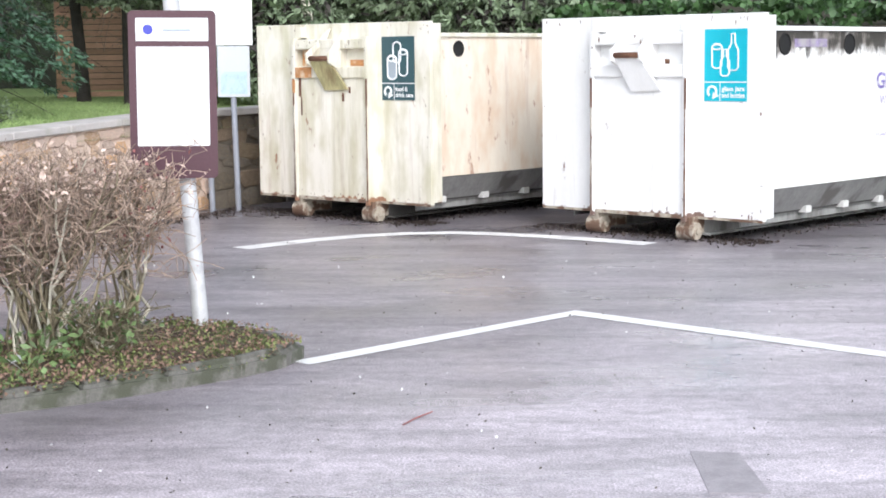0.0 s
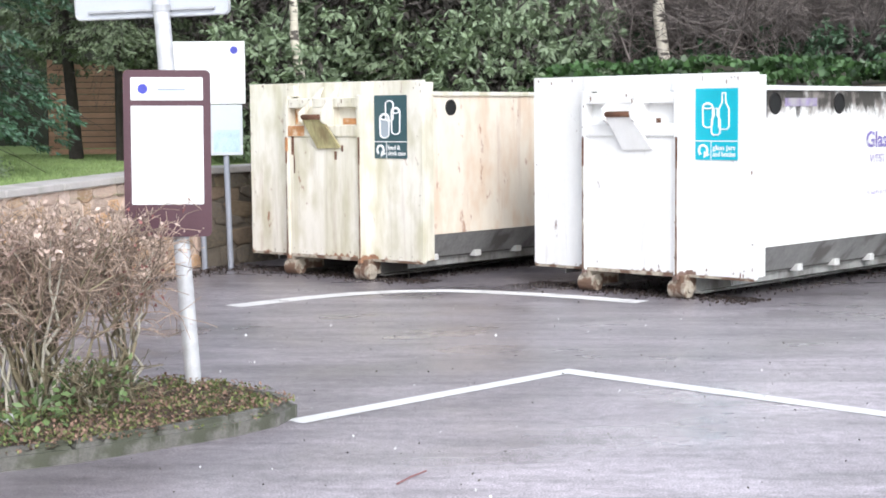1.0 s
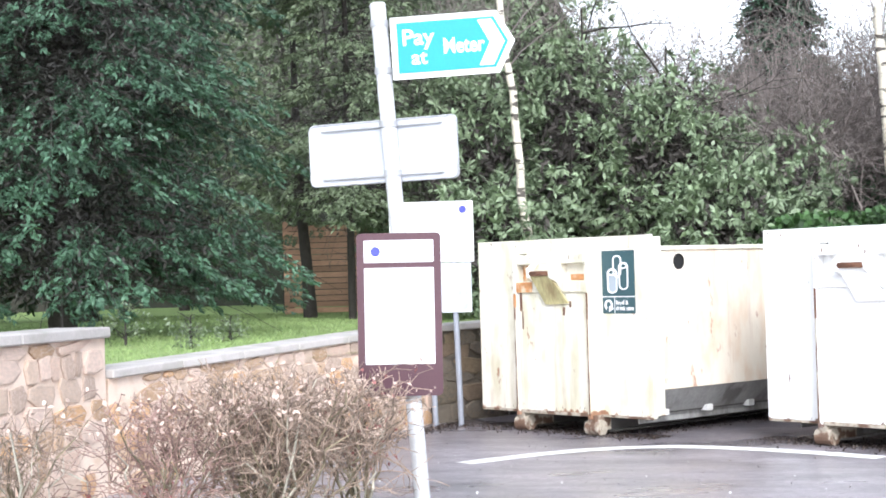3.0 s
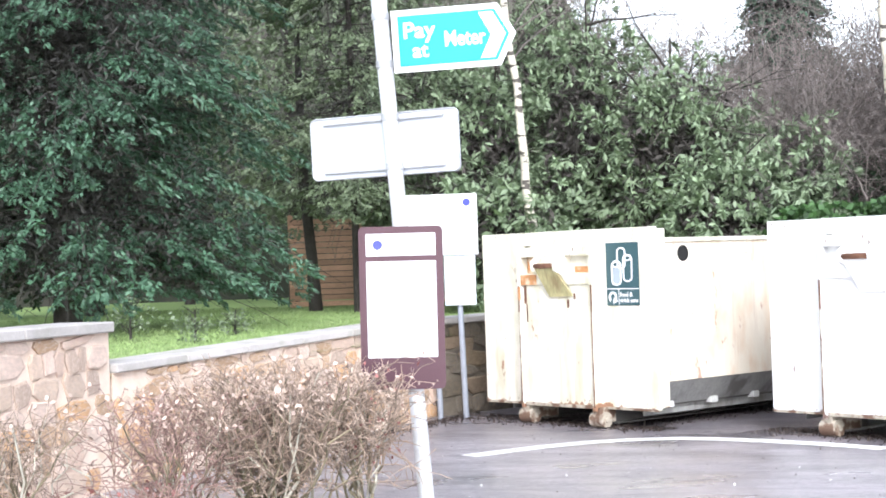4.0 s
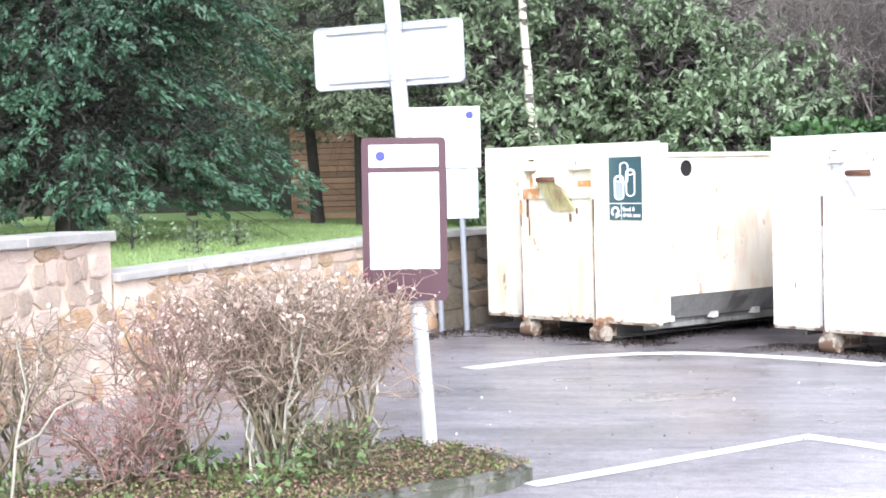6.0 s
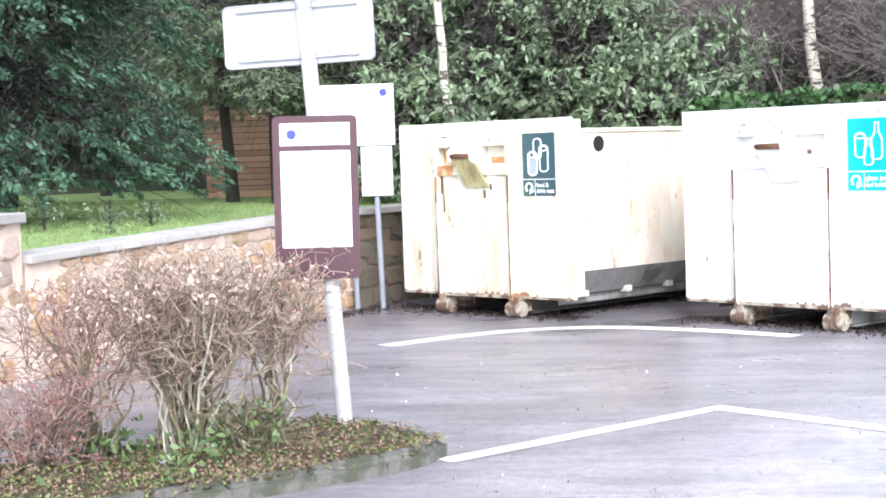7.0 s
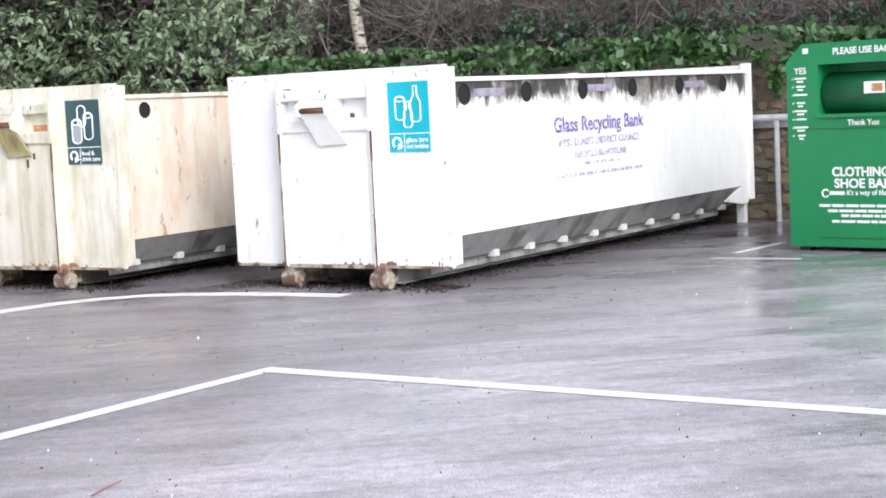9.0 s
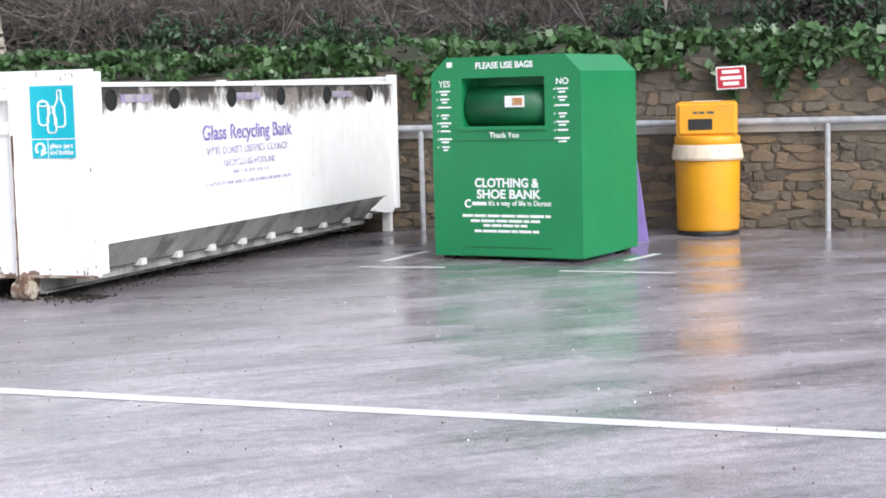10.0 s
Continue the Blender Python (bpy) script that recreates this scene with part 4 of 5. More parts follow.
hopper = part("hopper", tube(bmesh.new(), (ox0 + 0.02, 0.22, 1.5), (ox1 - 0.02, 0.22, 1.5), 0.2, n=24), "green_dark", bank, "curved dark green hopper flap", True)
part("hopper_sticker", box(0.0, 0.21, 0.005, 0.012, 1.49, 1.6, bevel=0.0), "white_vinyl", hopper, "small white and orange sticker")
part("hopper_sticker_mark", box(0.08, 0.19, 0.001, 0.004, 1.51, 1.58, bevel=0.0), "rust_orange", hopper)
part("ledge", box(ox0 - 0.03, ox1 + 0.03, -0.02, 0.02, 1.27, 1.31, bevel=0.006), "green_plastic", bank)
part("seam", box(-0.6, 0.6, -0.004, 0.004, 1.165, 1.175, bevel=0.0), "green_dark", bank)
flap = part("access_flap", box(-0.47, 0.47, -0.008, 0.0, 0.045, 0.12, bevel=0.003), "green_plastic", bank)
part("flap_gap", box(-0.48, 0.48, -0.003, 0.0, 0.122, 0.134, bevel=0.0), "green_dark", flap)
for sx in (-1, 1):
    for y in (0.12, cb_d - 0.12):
        part("foot", box(sx * (hw - 0.12) - 0.06, sx * (hw - 0.12) + 0.06, y - 0.06, y + 0.06, 0, 0.08, bevel=0.004), "black_plastic", bank)
lettering("PLEASE USE BAGS", 0.0, -0.002, 1.87, 0.085, "white_vinyl", bank, 0.62, "CENTER", bold=0.028)
lettering("Thank You", 0.0, -0.022, 1.2, 0.075, "white_vinyl", bank, 0.32, "CENTER")
lettering("CLOTHING &", 0.0, -0.002, 0.72, 0.12, "white_vinyl", bank, 0.7, "CENTER", bold=0.032)
lettering("SHOE BANK", 0.02, -0.002, 0.61, 0.12, "white_vinyl", bank, 0.7, "CENTER", bold=0.032)
lettering("it's a way of life in Dorset", 0.14, -0.002, 0.54, 0.07, "white_vinyl", bank, 0.68, "CENTER")
wire([(-0.42 + 0.035 * math.cos(a), -0.003, 0.555 + 0.035 * math.sin(a)) for a in (radians(40 + 290 * i / 12) for i in range(13))], 0.009, bank, "round_mark", "white_vinyl")
part("bar", box(-0.38, -0.22, -0.003, -0.0, 0.54, 0.575, bevel=0.0), "white_vinyl", bank)
words = random.Random(5)
for z, half in ((0.425, 0.49), (0.375, 0.4), (0.33, 0.26), (0.275, 0.36)):
    x = -half
    while x < half - 0.03:
        wide = min(words.uniform(0.05, 0.16), half - x)
        part("bar", box(x, x + wide, -0.003, 0.0, z, z + 0.026, bevel=0.0), "white_vinyl", bank)
        x += wide + 0.014
for x, head, n in ((-0.66, "YES", 8), (0.62, "NO", 7)):
    lettering(head, x, -0.002, 1.7, 0.085, "white_vinyl", bank, 0.13, "CENTER")
    for i in range(n):
        z, half = 1.66 - i * 0.078, (0.06, 0.05, 0.07, 0.045, 0.065, 0.055, 0.07, 0.04)[i]
        part("tick", prism(bmesh.new(), [(x - 0.1, z), (x - 0.085, z - 0.018), (x - 0.07, z + 0.014), (x - 0.085, z - 0.006)], -0.003, 0.0), "white_vinyl", bank)
        for k, (a, b) in enumerate(((0.0, 1.0), (0.15, 0.75))[: 2 - i % 3 // 2]):
            part("bar", box(x - half + 2 * half * a, x - half + 2 * half * b, -0.003, 0.0, z - 0.012 - k * 0.03, z + 0.006 - k * 0.03, bevel=0.0), "white_vinyl", bank)
part("bar", box(-0.63, -0.57, -0.003, 0.0, 1.89, 1.94, bevel=0.0), "white_vinyl", bank)
# lilac board leaning behind the clothing bank
lil = thing("lilac_board", pose(7.62, 15.75, 0, 0, 0, -38), "lilac painted board leaning behind the green bank", "board")
part("panel", prism(bmesh.new(), [(-0.75, 0), (0.42, 0), (0.27, 1.12), (-0.75, 1.12)], 0, 0.04), "lilac", lil)

# ---- yellow litter bin ----
binn = thing("litter_bin", pose(8.95, 15.98, 0, 0, 0, -30), "yellow plastic litter bin with a hood and liner bag", "litter bin")
part("base", lathe(bmesh.new(), ((0.34, 0), (0.345, 0.02), (0.34, 0.05), (0.32, 0.05))), "black_plastic", binn, smooth=False)
part("body", lathe(bmesh.new(), ((0.335, 0.05), (0.345, 0.08), (0.36, 0.95), (0.355, 1.0))), "yellow_plastic", binn, smooth=True)
part("liner_bag", lathe(bmesh.new(), ((0.363, 0.86), (0.386, 0.835), (0.398, 0.86), (0.386, 0.93), (0.374, 0.99), (0.366, 1.005), (0.35, 1.0)), 40), "bag", binn, "white translucent bag edge folded over the rim")
part("hood_rim", lathe(bmesh.new(), ((0.35, 0.99), (0.362, 1.0), (0.362, 1.08), (0.35, 1.1))), "yellow_plastic", binn, smooth=True)
bm = bmesh.new()
prism(bm, rounded(-0.335, 0.335, 1.09, 1.48, 0.05), -0.27, 0.27)
bmesh.ops.bevel(bm, geom=[e for e in bm.edges if abs(e.verts[0].co.y - e.verts[1].co.y) < 1e-4], offset=0.04, segments=3, affect="EDGES")
hood = part("hood", bm, "yellow_plastic", binn)
part("slot", box(-0.2, 0.06, -0.28, -0.2, 1.17, 1.29, bevel=0.006), "black_plastic", hood, "dark rectangular litter slot")
for x, wide in ((-0.15, 0.05), (-0.085, 0.06), (0.0, 0.08)):
    part("bar", box(x, x + wide, -0.274, -0.271, 1.345, 1.37, bevel=0.0), "dark_steel", hood)
part("hood_top", box(-0.16, 0.16, -0.1, 0.16, 1.468, 1.485, bevel=0.005), "lug", hood)
part("clasp", box(0.1, 0.14, -0.365, -0.33, 0.84, 0.96, bevel=0.006), "galvanised", binn, "metal clasp")

# ---- back wall, railing and upper wall ----
BX, BY = 0.788, -0.615


def along(s, off=0.0):
    """A place on the railing's line, off metres behind it."""
    return 6.43 + BX * s + 0.615 * off, 18.46 + BY * s + 0.788 * off


back_wall = stone_wall("wall_north", along(-9.5, 0.12), along(9.0, 0.12), 1.17, 1.2, 0.3, "mortar_dark", "low damp rubble stone wall behind the railing", "coping", cope_h=0.08, slabs=1.1)
upper = stone_wall("wall_upper", along(-10, 0.62), along(10, 0.62), 1.98, 2.02, 0.4, "mortar_dark", "upper mossy rubble wall overgrown with ivy", None)
rail = thing("railing", Matrix(), "galvanised tubular railing along the stone wall", "railing")
for s in (-5.2, 0.0, 4.79, 9.0):
    x, y = along(s)
    bm = tube(bmesh.new(), (x, y, 0), (x, y, 1.22), 0.032)
    part("post", bm, "galvanised", rail, smooth=False)
bm = tube(bmesh.new(), (*along(-6), 1.22), (*along(9.2), 1.24), 0.042)
part("top_rail", bm, "galvanised", rail)
x, y = 9.5, 16.4
rs = thing("red_sign", pose(x, y, 1.735, 0, -2, -38), "small red warning sign with white lettering on the wall", "sign")
part("plate", box(-0.17, 0.17, -0.02, 0.0, -0.13, 0.13, bevel=0.004), "white_vinyl", rs)
part("red_field", box(-0.155, 0.155, -0.024, -0.021, -0.115, 0.115, bevel=0.0), "red_sign", rs)
for z, half in ((0.05, 0.1), (-0.02, 0.12), (-0.085, 0.09)):
    part("bar", box(-half, half, -0.028, -0.025, z, z + 0.04, bevel=0.0), "white_vinyl", rs)

# ---- left wall, lawn, fence ----
west = stone_wall("wall_west", (-4.86, 11.55), (-3.46, 16.9), 0.95, 1.07, 0.32, "mortar", "warm orange rubble wall with a pale stone coping", "coping", cope_h=0.07, slabs=1.0)
high = stone_wall("wall_west_high", (-5.35, 8.0), (-4.86, 11.5), 1.275, 1.275, 0.36, "mortar", "taller orange stone wall end with a slab coping", "coping", cope_h=0.08, slabs=1.2, cope_over=0.06)
corner_wall = stone_wall("wall_corner", (-3.42, 16.98), (0.55, 22.4), 1.05, 1.15, 0.3, "mortar_dark", "dark damp stone wall beside the cream container", "coping", cope_h=0.07, slabs=1.0)
bm = bmesh.new()
pts = [(-5.4, 4), (-5.2, 9), (-4.75, 11.6), (-3.3, 16.95), (0.6, 22.5), (8, 30), (8, 70), (-70, 70), (-70, 4)]
lo = [bm.verts.new((x - 0.1, y, 0.86 + (0.0 if y < 20 else 0.05))) for x, y in pts]
bm.faces.new(lo)
lawn = new("lawn", finish("lawn", bm, "lawn"))
tagged(lawn, "bright green winter lawn behind the stone wall", "lawn", kind="structure")
rng = np.random.default_rng(11)
n = 52000
gx = rng.uniform(-13.5, -2.5, n)
gy = rng.uniform(11, 32, n)
keep = (gx + 4.8) < (gy - 11.6) * 0.26 - 0.35
gx, gy = gx[keep], gy[keep]
grass = leaf_mesh("grass", np.stack([gx, gy, np.full(len(gx), 0.88)], 1), 0.04, 0.014, "grass", None, rng, along=np.array([0, 0, 2.2]))
tagged(grass, "short green grass blades on the lawn", "grass", kind="stuff")
fence = thing("fence", pose(-9.0, 30.6, 0.85, 0, 0, 14), "brown horizontal-slatted timber fence behind the lawn", "fence", kind="structure")
for i in range(15):
    b = part("slat", box(-0.1, 4.6, -0.01, 0.01, 0.05 + i * 0.115, 0.15 + i * 0.115, bevel=0.0), "fence_wood", fence)
for x in (-0.05, 1.9, 3.8):
    part("post", box(x - 0.05, x + 0.05, 0.012, 0.1, 0, 1.85, bevel=0.0), "fence_wood", fence)

# ---- signpost on the island ----
base, tip = Vector((-1.885, 8.93, 0.06)), Vector((-2.075, 8.9, 3.13))
post = thing("signpost", Matrix.Translation(base), "leaning galvanised signpost with three signs", "signpost")
lean = tip - base
part("post", tube(bmesh.new(), (0, 0, 0), lean, 0.045, n=20), "pale_post", post, smooth=False)
part("post_cap", tube(bmesh.new(), lean, lean * 1.006, 0.05, 0.04, n=20), "pale_post", post)


def at_height(z):
    return lean * ((z - base.z) / lean.z)


def sign_root(name, z, x, y, yaw, tilt, label):
    p = at_height(z)
    ob = new(name)
    ob.empty_display_size = 0.1
    ob.parent = post
    ob.matrix_local = pose(p.x + x, p.y + y, p.z, 0, tilt, yaw)
    ob["label"] = label
    return ob


bd = part("notice_board", prism(bmesh.new(), rounded(-0.236, 0.236, -0.458, 0.455, 0.028), 0, 0.03), "maroon", post, "maroon notice board with white panels")
bd.matrix_local = pose(at_height(1.385).x - 0.015, at_height(1.385).y - 0.09, 1.385 - base.z, 0, 0.5, 10)
part("header_panel", prism(bmesh.new(), rounded(-0.195, 0.195, 0.29, 0.415, 0.006), -0.003, 0.0), "sign_white", bd)
part("notice_panel", prism(bmesh.new(), rounded(-0.195, 0.195, -0.28, 0.26, 0.006), -0.003, 0.0), "sign_white", bd)
part("emblem", tube(bmesh.new(), (-0.13, -0.003, 0.352), (-0.13, -0.006, 0.352), 0.027, n=20), "deep_blue", bd, "round blue emblem")
part("bar", box(-0.05, 0.1, -0.006, -0.003, 0.342, 0.355, bevel=0.0), "grey_vinyl", bd)

bk = part("sign_back", prism(bmesh.new(), rounded(-0.455, 0.455, -0.18, 0.18, 0.035), 0, 0.012), "sign_grey", post, "plain pale grey back of a traffic sign")
bk.matrix_local = pose(at_height(2.31).x - 0.06, at_height(2.31).y + 0.05, 2.31 - base.z, 0, -1.2, -9)
for z in (-0.145, 0.135):
    part("channel", box(-0.37, 0.37, -0.02, 0.0, z, z + 0.016, bevel=0.003), "galvanised", bk)
wire([(x, 0.0, z) for x, z in rounded(-0.45, 0.45, -0.175, 0.175, 0.033)], 0.006, bk, "sign_edge", "galvanised", True)
for z in (2.18, 2.46, 2.76, 3.03):
    p = at_height(z)
    part("clip", tube(bmesh.new(), (p.x, p.y, z - base.z - 0.018), (p.x, p.y, z - base.z + 0.018), 0.051, n=20), "galvanised", post)
pay = part("direction_sign", prism(bmesh.new(), [(-0.34, -0.175), (0.26, -0.175), (0.355, 0.0), (0.26, 0.175), (-0.34, 0.175)], 0, 0.012), "white_vinyl", post, "blue and white arrow sign pointing to the pay meter")
pay.matrix_local = pose(at_height(2.92).x + 0.412, at_height(2.92).y - 0.03, 2.885 - base.z, 0, -2.0, 6)
part("blue_field", prism(bmesh.new(), [(-0.305, -0.142), (0.243, -0.142), (0.318, 0.0), (0.243, 0.142), (-0.305, 0.142)], -0.004, -0.0005), "sign_blue", pay)
part("chevron", prism(bmesh.new(), [(0.15, -0.128), (0.23, -0.128), (0.298, 0.0), (0.23, 0.128), (0.15, 0.128), (0.215, 0.0)], -0.008, -0.0045), "white_vinyl", pay)
lettering("Pay", -0.28, -0.006, 0.015, 0.125, "white_vinyl", pay, 0.18, bold=0.02)
lettering("at", -0.23, -0.006, -0.095, 0.115, "white_vinyl", pay, 0.09, bold=0.02)
lettering("Meter", -0.05, -0.006, -0.045, 0.12, "white_vinyl", pay, 0.23, bold=0.02)

# ---- two-pole information sign by the wall ----
info = thing("information_sign", pose(-3.1, 16.74, 0, 0, 0, 8), "white information sign with a smaller panel on grey poles", "sign")
for x in (-0.27, 0.0):
    part("pole", tube(bmesh.new(), (x, 0, 0), (x - 0.05, 0, 2.3), 0.03), "grey_pole", info)
up = part("upper_panel", box(-0.7, 0.185, -0.05, -0.03, 1.72, 2.36, bevel=0.004), "sign_white", info)
part("emblem", tube(bmesh.new(), (0.075, -0.05, 2.27), (0.075, -0.054, 2.27), 0.04, n=20), "deep_blue", up, "round blue emblem")
low = part("lower_panel", box(-0.18, 0.15, -0.05, -0.03, 1.19, 1.71, bevel=0.004), "sign_grey", info)
part("picture", box(-0.15, 0.12, -0.054, -0.051, 1.22, 1.45, bevel=0.0), "pale_blue", low, "washed-out blue picture")

# ---- planting on the island ----
rng = np.random.default_rng(21)


def shrub(x, y, height, spread, stems, twig_mat, label, leaves=0, leaf="leaf_dead", bare=0.42, twigs=3, size=0.02, sag=0.0):
    """A clipped shrub: bare crooked stems below, a dense flat-topped head of upright twigs above."""
    s = thing("shrub", pose(x, y, 0.08), label, "shrub", "shrubs in the planting bed")
    dark, pale, thin, ends = [], [], [], []
    for i in range(stems):
        a, reach, tall = rng.uniform(0, 2 * math.pi), spread * rng.uniform(0.1, 1.0), height * rng.uniform(0.72, 1.0)
        base = np.array([rng.normal() * 0.1 * spread, rng.normal() * 0.1 * spread, -0.05])
        out = np.array([math.cos(a), math.sin(a) * 0.75, 0])
        n, r0 = 9, rng.uniform(0.006, 0.014)
        side = dark if i % 4 else pale
        p = base
        for k in range(n):
            f = (k + 1) / n
            q = base + out * reach * f**1.25 + np.array([0, 0, tall * f**0.85 - sag * f**3])
            q = q + rng.normal(size=3) * np.array([0.022, 0.022, 0.01])
            side.append((tuple(p), tuple(q), r0 * (1 - 0.75 * k / n), r0 * (1 - 0.75 * f)))
            if f > bare:
                for _ in range(twigs):
                    d = out * rng.uniform(-0.2, 0.8) + rng.normal(size=3) * 0.5 + np.array([0, 0, 0.75])
                    segs = grow(rng, tuple(q), d / np.linalg.norm(d), rng.uniform(0.1, 0.3), 0.0042, 1, [], 0.28, 3, 1, 0.0, 0.8)
                    top = height * rng.uniform(0.95, 1.05)
                    for g in segs:
                        if g[1][2] < top:
                            thin.append((g[0], g[1], max(g[2], 0.0028), max(g[3], 0.002)))
                            ends.append(g[1])
            p = q
    tagged(stick_mesh("stem_tangle", dark, "twig_olive", s, 5), kind="stuff")
    tagged(stick_mesh("lichen_stem_tangle", pale, "twig_pale", s, 5), kind="stuff")
    tagged(stick_mesh("twig_tangle", thin, twig_mat, s, 3), kind="stuff")
    if leaves:
        t = np.array(ends)
        high = t[t[:, 2] > height * 0.78] if leaf == "leaf_dead" else t
        pick = high[rng.integers(0, len(high), leaves)]
        leaf_mesh("leaves", pick + rng.normal(size=pick.shape) * 0.012, size * 1.6, size, leaf, s, rng)
    return s


shrub(-2.56, 8.15, 1.05, 0.7, 52, "twig", "bare clipped brown shrub with withered pale leaves on top", 700, "leaf_dead")
shrub(-2.14, 8.3, 1.0, 0.27, 18, "twig", "thin bare shrub with a few red berries beside the post", 120, "leaf_red", 0.55, 3)
shrub(-3.05, 7.95, 0.95, 0.58, 26, "twig_red", "bare shrub with reddish twigs", 260, "leaf_dead", 0.45, 2)
shrub(-3.15, 7.55, 0.5, 0.55, 12, "twig_red", "low shrub with fine dark red twigs and leaves", 260, "leaf_red", 0.2, 3)
shrub(-3.7, 7.45, 0.92, 0.6, 20, "twig", "bare twiggy shrub with lichen-pale stems", 160, "leaf_dead", 0.5, 2)
shrub(-4.1, 6.7, 0.85, 0.6, 14, "twig", "bare twiggy shrub with lichen-pale stems", 100, "leaf_dead", 0.5, 2)
shrub(-2.2, 8.05, 0.3, 0.22, 8, "twig_olive", "small green leafy shrub at the foot of the bare one", 260, "weed", 0.1, 2, 0.024)
# crooked old limbs in the main shrub, grey-white with lichen
for pts in (((-2.5, 8.05, 0.1), (-2.55, 8.0, 0.4), (-2.5, 7.98, 0.55), (-2.62, 7.96, 0.66), (-2.82, 7.95, 0.6)), ((-2.48, 8.0, 0.12), (-2.44, 7.97, 0.45), (-2.36, 7.95, 0.72), (-2.33, 7.95, 0.86)), ((-3.55, 7.1, 0.08), (-3.5, 7.08, 0.42), (-3.43, 7.06, 0.66), (-3.46, 7.02, 0.92)), ((-3.5, 7.08, 0.38), (-3.36, 7.04, 0.45), (-3.27, 7.03, 0.57), (-3.16, 7.0, 0.62))):
    old = thing("old_limb", Matrix(), "crooked lichen-white limb in the shrub", "branch", "old limbs")
    chain_mesh("limb", pts, [0.009 - 0.0013 * k for k in range(len(pts))], "twig_pale", old, 7)


def scatter(n, zlo, zhi):
    pts = []
    while len(pts) < n:
        x, y = rng.uniform(-4.6, -1.25), rng.uniform(5.0, 9.1)
        if in_edge(x, y):
            pts.append((x, y, rng.uniform(zlo, zhi) + 0.06 * noise.noise(Vector((x * 2.2, y * 2.2, 0)))))
    return np.array(pts)


litter = leaf_mesh("leaf_litter", scatter(9000, 0.085, 0.115), 0.022, 0.015, "leaf_fallen", None, rng, up=3)
tagged(litter, "fallen brown leaves over the bed", "leaf litter", kind="stuff")
moss = leaf_mesh("low_moss", scatter(7000, 0.085, 0.11), 0.022, 0.014, "moss", None, rng, up=2)
tagged(moss, "low green moss and weeds over the soil", "weeds", kind="stuff")
wp = scatter(3800, 0.1, 0.25)
wp = wp[[noise.noise(Vector((p[0] * 1.7, p[1] * 1.7, 9))) > -0.02 and p[0] < -2.25 for p in wp]]
weeds = leaf_mesh("weeds", wp, 0.055, 0.026, "weed", None, rng, up=1.2)
tagged(weeds, "leafy green weeds under the shrubs", "weeds", kind="stuff")
paper = leaf_mesh("paper_scrap", np.array([(-2.42, 7.3, 0.19), (-2.4, 7.32, 0.2), (-2.41, 7.28, 0.18)]), 0.1, 0.06, "litter", None, rng, up=3)
tagged(paper, "scrap of white paper among the weeds", "litter")
grit = leaf_mesh("grit", np.stack([rng.uniform(-3, 7, 900), rng.uniform(5.5, 15, 900), np.full(900, 0.006)], 1), 0.014, 0.011, "grit", None, rng, up=4)
tagged(grit, "scattered grit and leaf crumbs on the asphalt", "grit", kind="stuff")
pale_grit = leaf_mesh("pale_grit", np.stack([rng.uniform(-3, 7, 220), rng.uniform(5.5, 14, 220), np.full(220, 0.006)], 1), 0.016, 0.012, "litter", None, rng, up=4)
tagged(pale_grit, "small pale chips lying on the asphalt", "grit", kind="stuff")
# small dark flecks under and before the containers, and along the west wall
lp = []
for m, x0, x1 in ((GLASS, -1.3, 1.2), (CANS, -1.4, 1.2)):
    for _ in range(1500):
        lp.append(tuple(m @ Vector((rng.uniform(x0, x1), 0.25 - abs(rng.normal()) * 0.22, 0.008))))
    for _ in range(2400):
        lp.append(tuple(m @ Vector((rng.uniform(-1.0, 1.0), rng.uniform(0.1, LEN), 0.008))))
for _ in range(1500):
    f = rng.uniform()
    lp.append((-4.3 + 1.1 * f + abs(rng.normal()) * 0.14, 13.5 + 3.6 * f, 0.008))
dusky = leaf_mesh("damp_litter", np.array(lp), 0.032, 0.022, "dusky_fleck", None, rng, up=5)
tagged(dusky, "small dark flecks on the ground under and before the containers", "leaf litter", kind="stuff")
tw = stick_mesh("fallen_twig", [((-0.58, 6.82, 0.012), (-0.53, 6.95, 0.014), 0.004, 0.004), ((-0.53, 6.95, 0.014), (-0.47, 7.08, 0.012), 0.004, 0.003)], "leaf_red", None, 6)
tagged(tw, "thin reddish twig lying on the asphalt", "twig")


# ---- trees and thickets ----
def clumps(n, centre, radii, rng, lo=0.35):
    """Places of leaf clumps through the outer part of an uneven crown."""
    out = []
    while len(out) < n:
        d = rng.normal(size=3)
        d /= np.linalg.norm(d)
        k = rng.uniform(lo, 1.0) ** 0.6 * (1 + 0.35 * noise.noise(Vector(d * 1.8) + Vector(centre)))
        out.append(np.array(centre) + d * k * np.array(radii))
    return np.array(out)


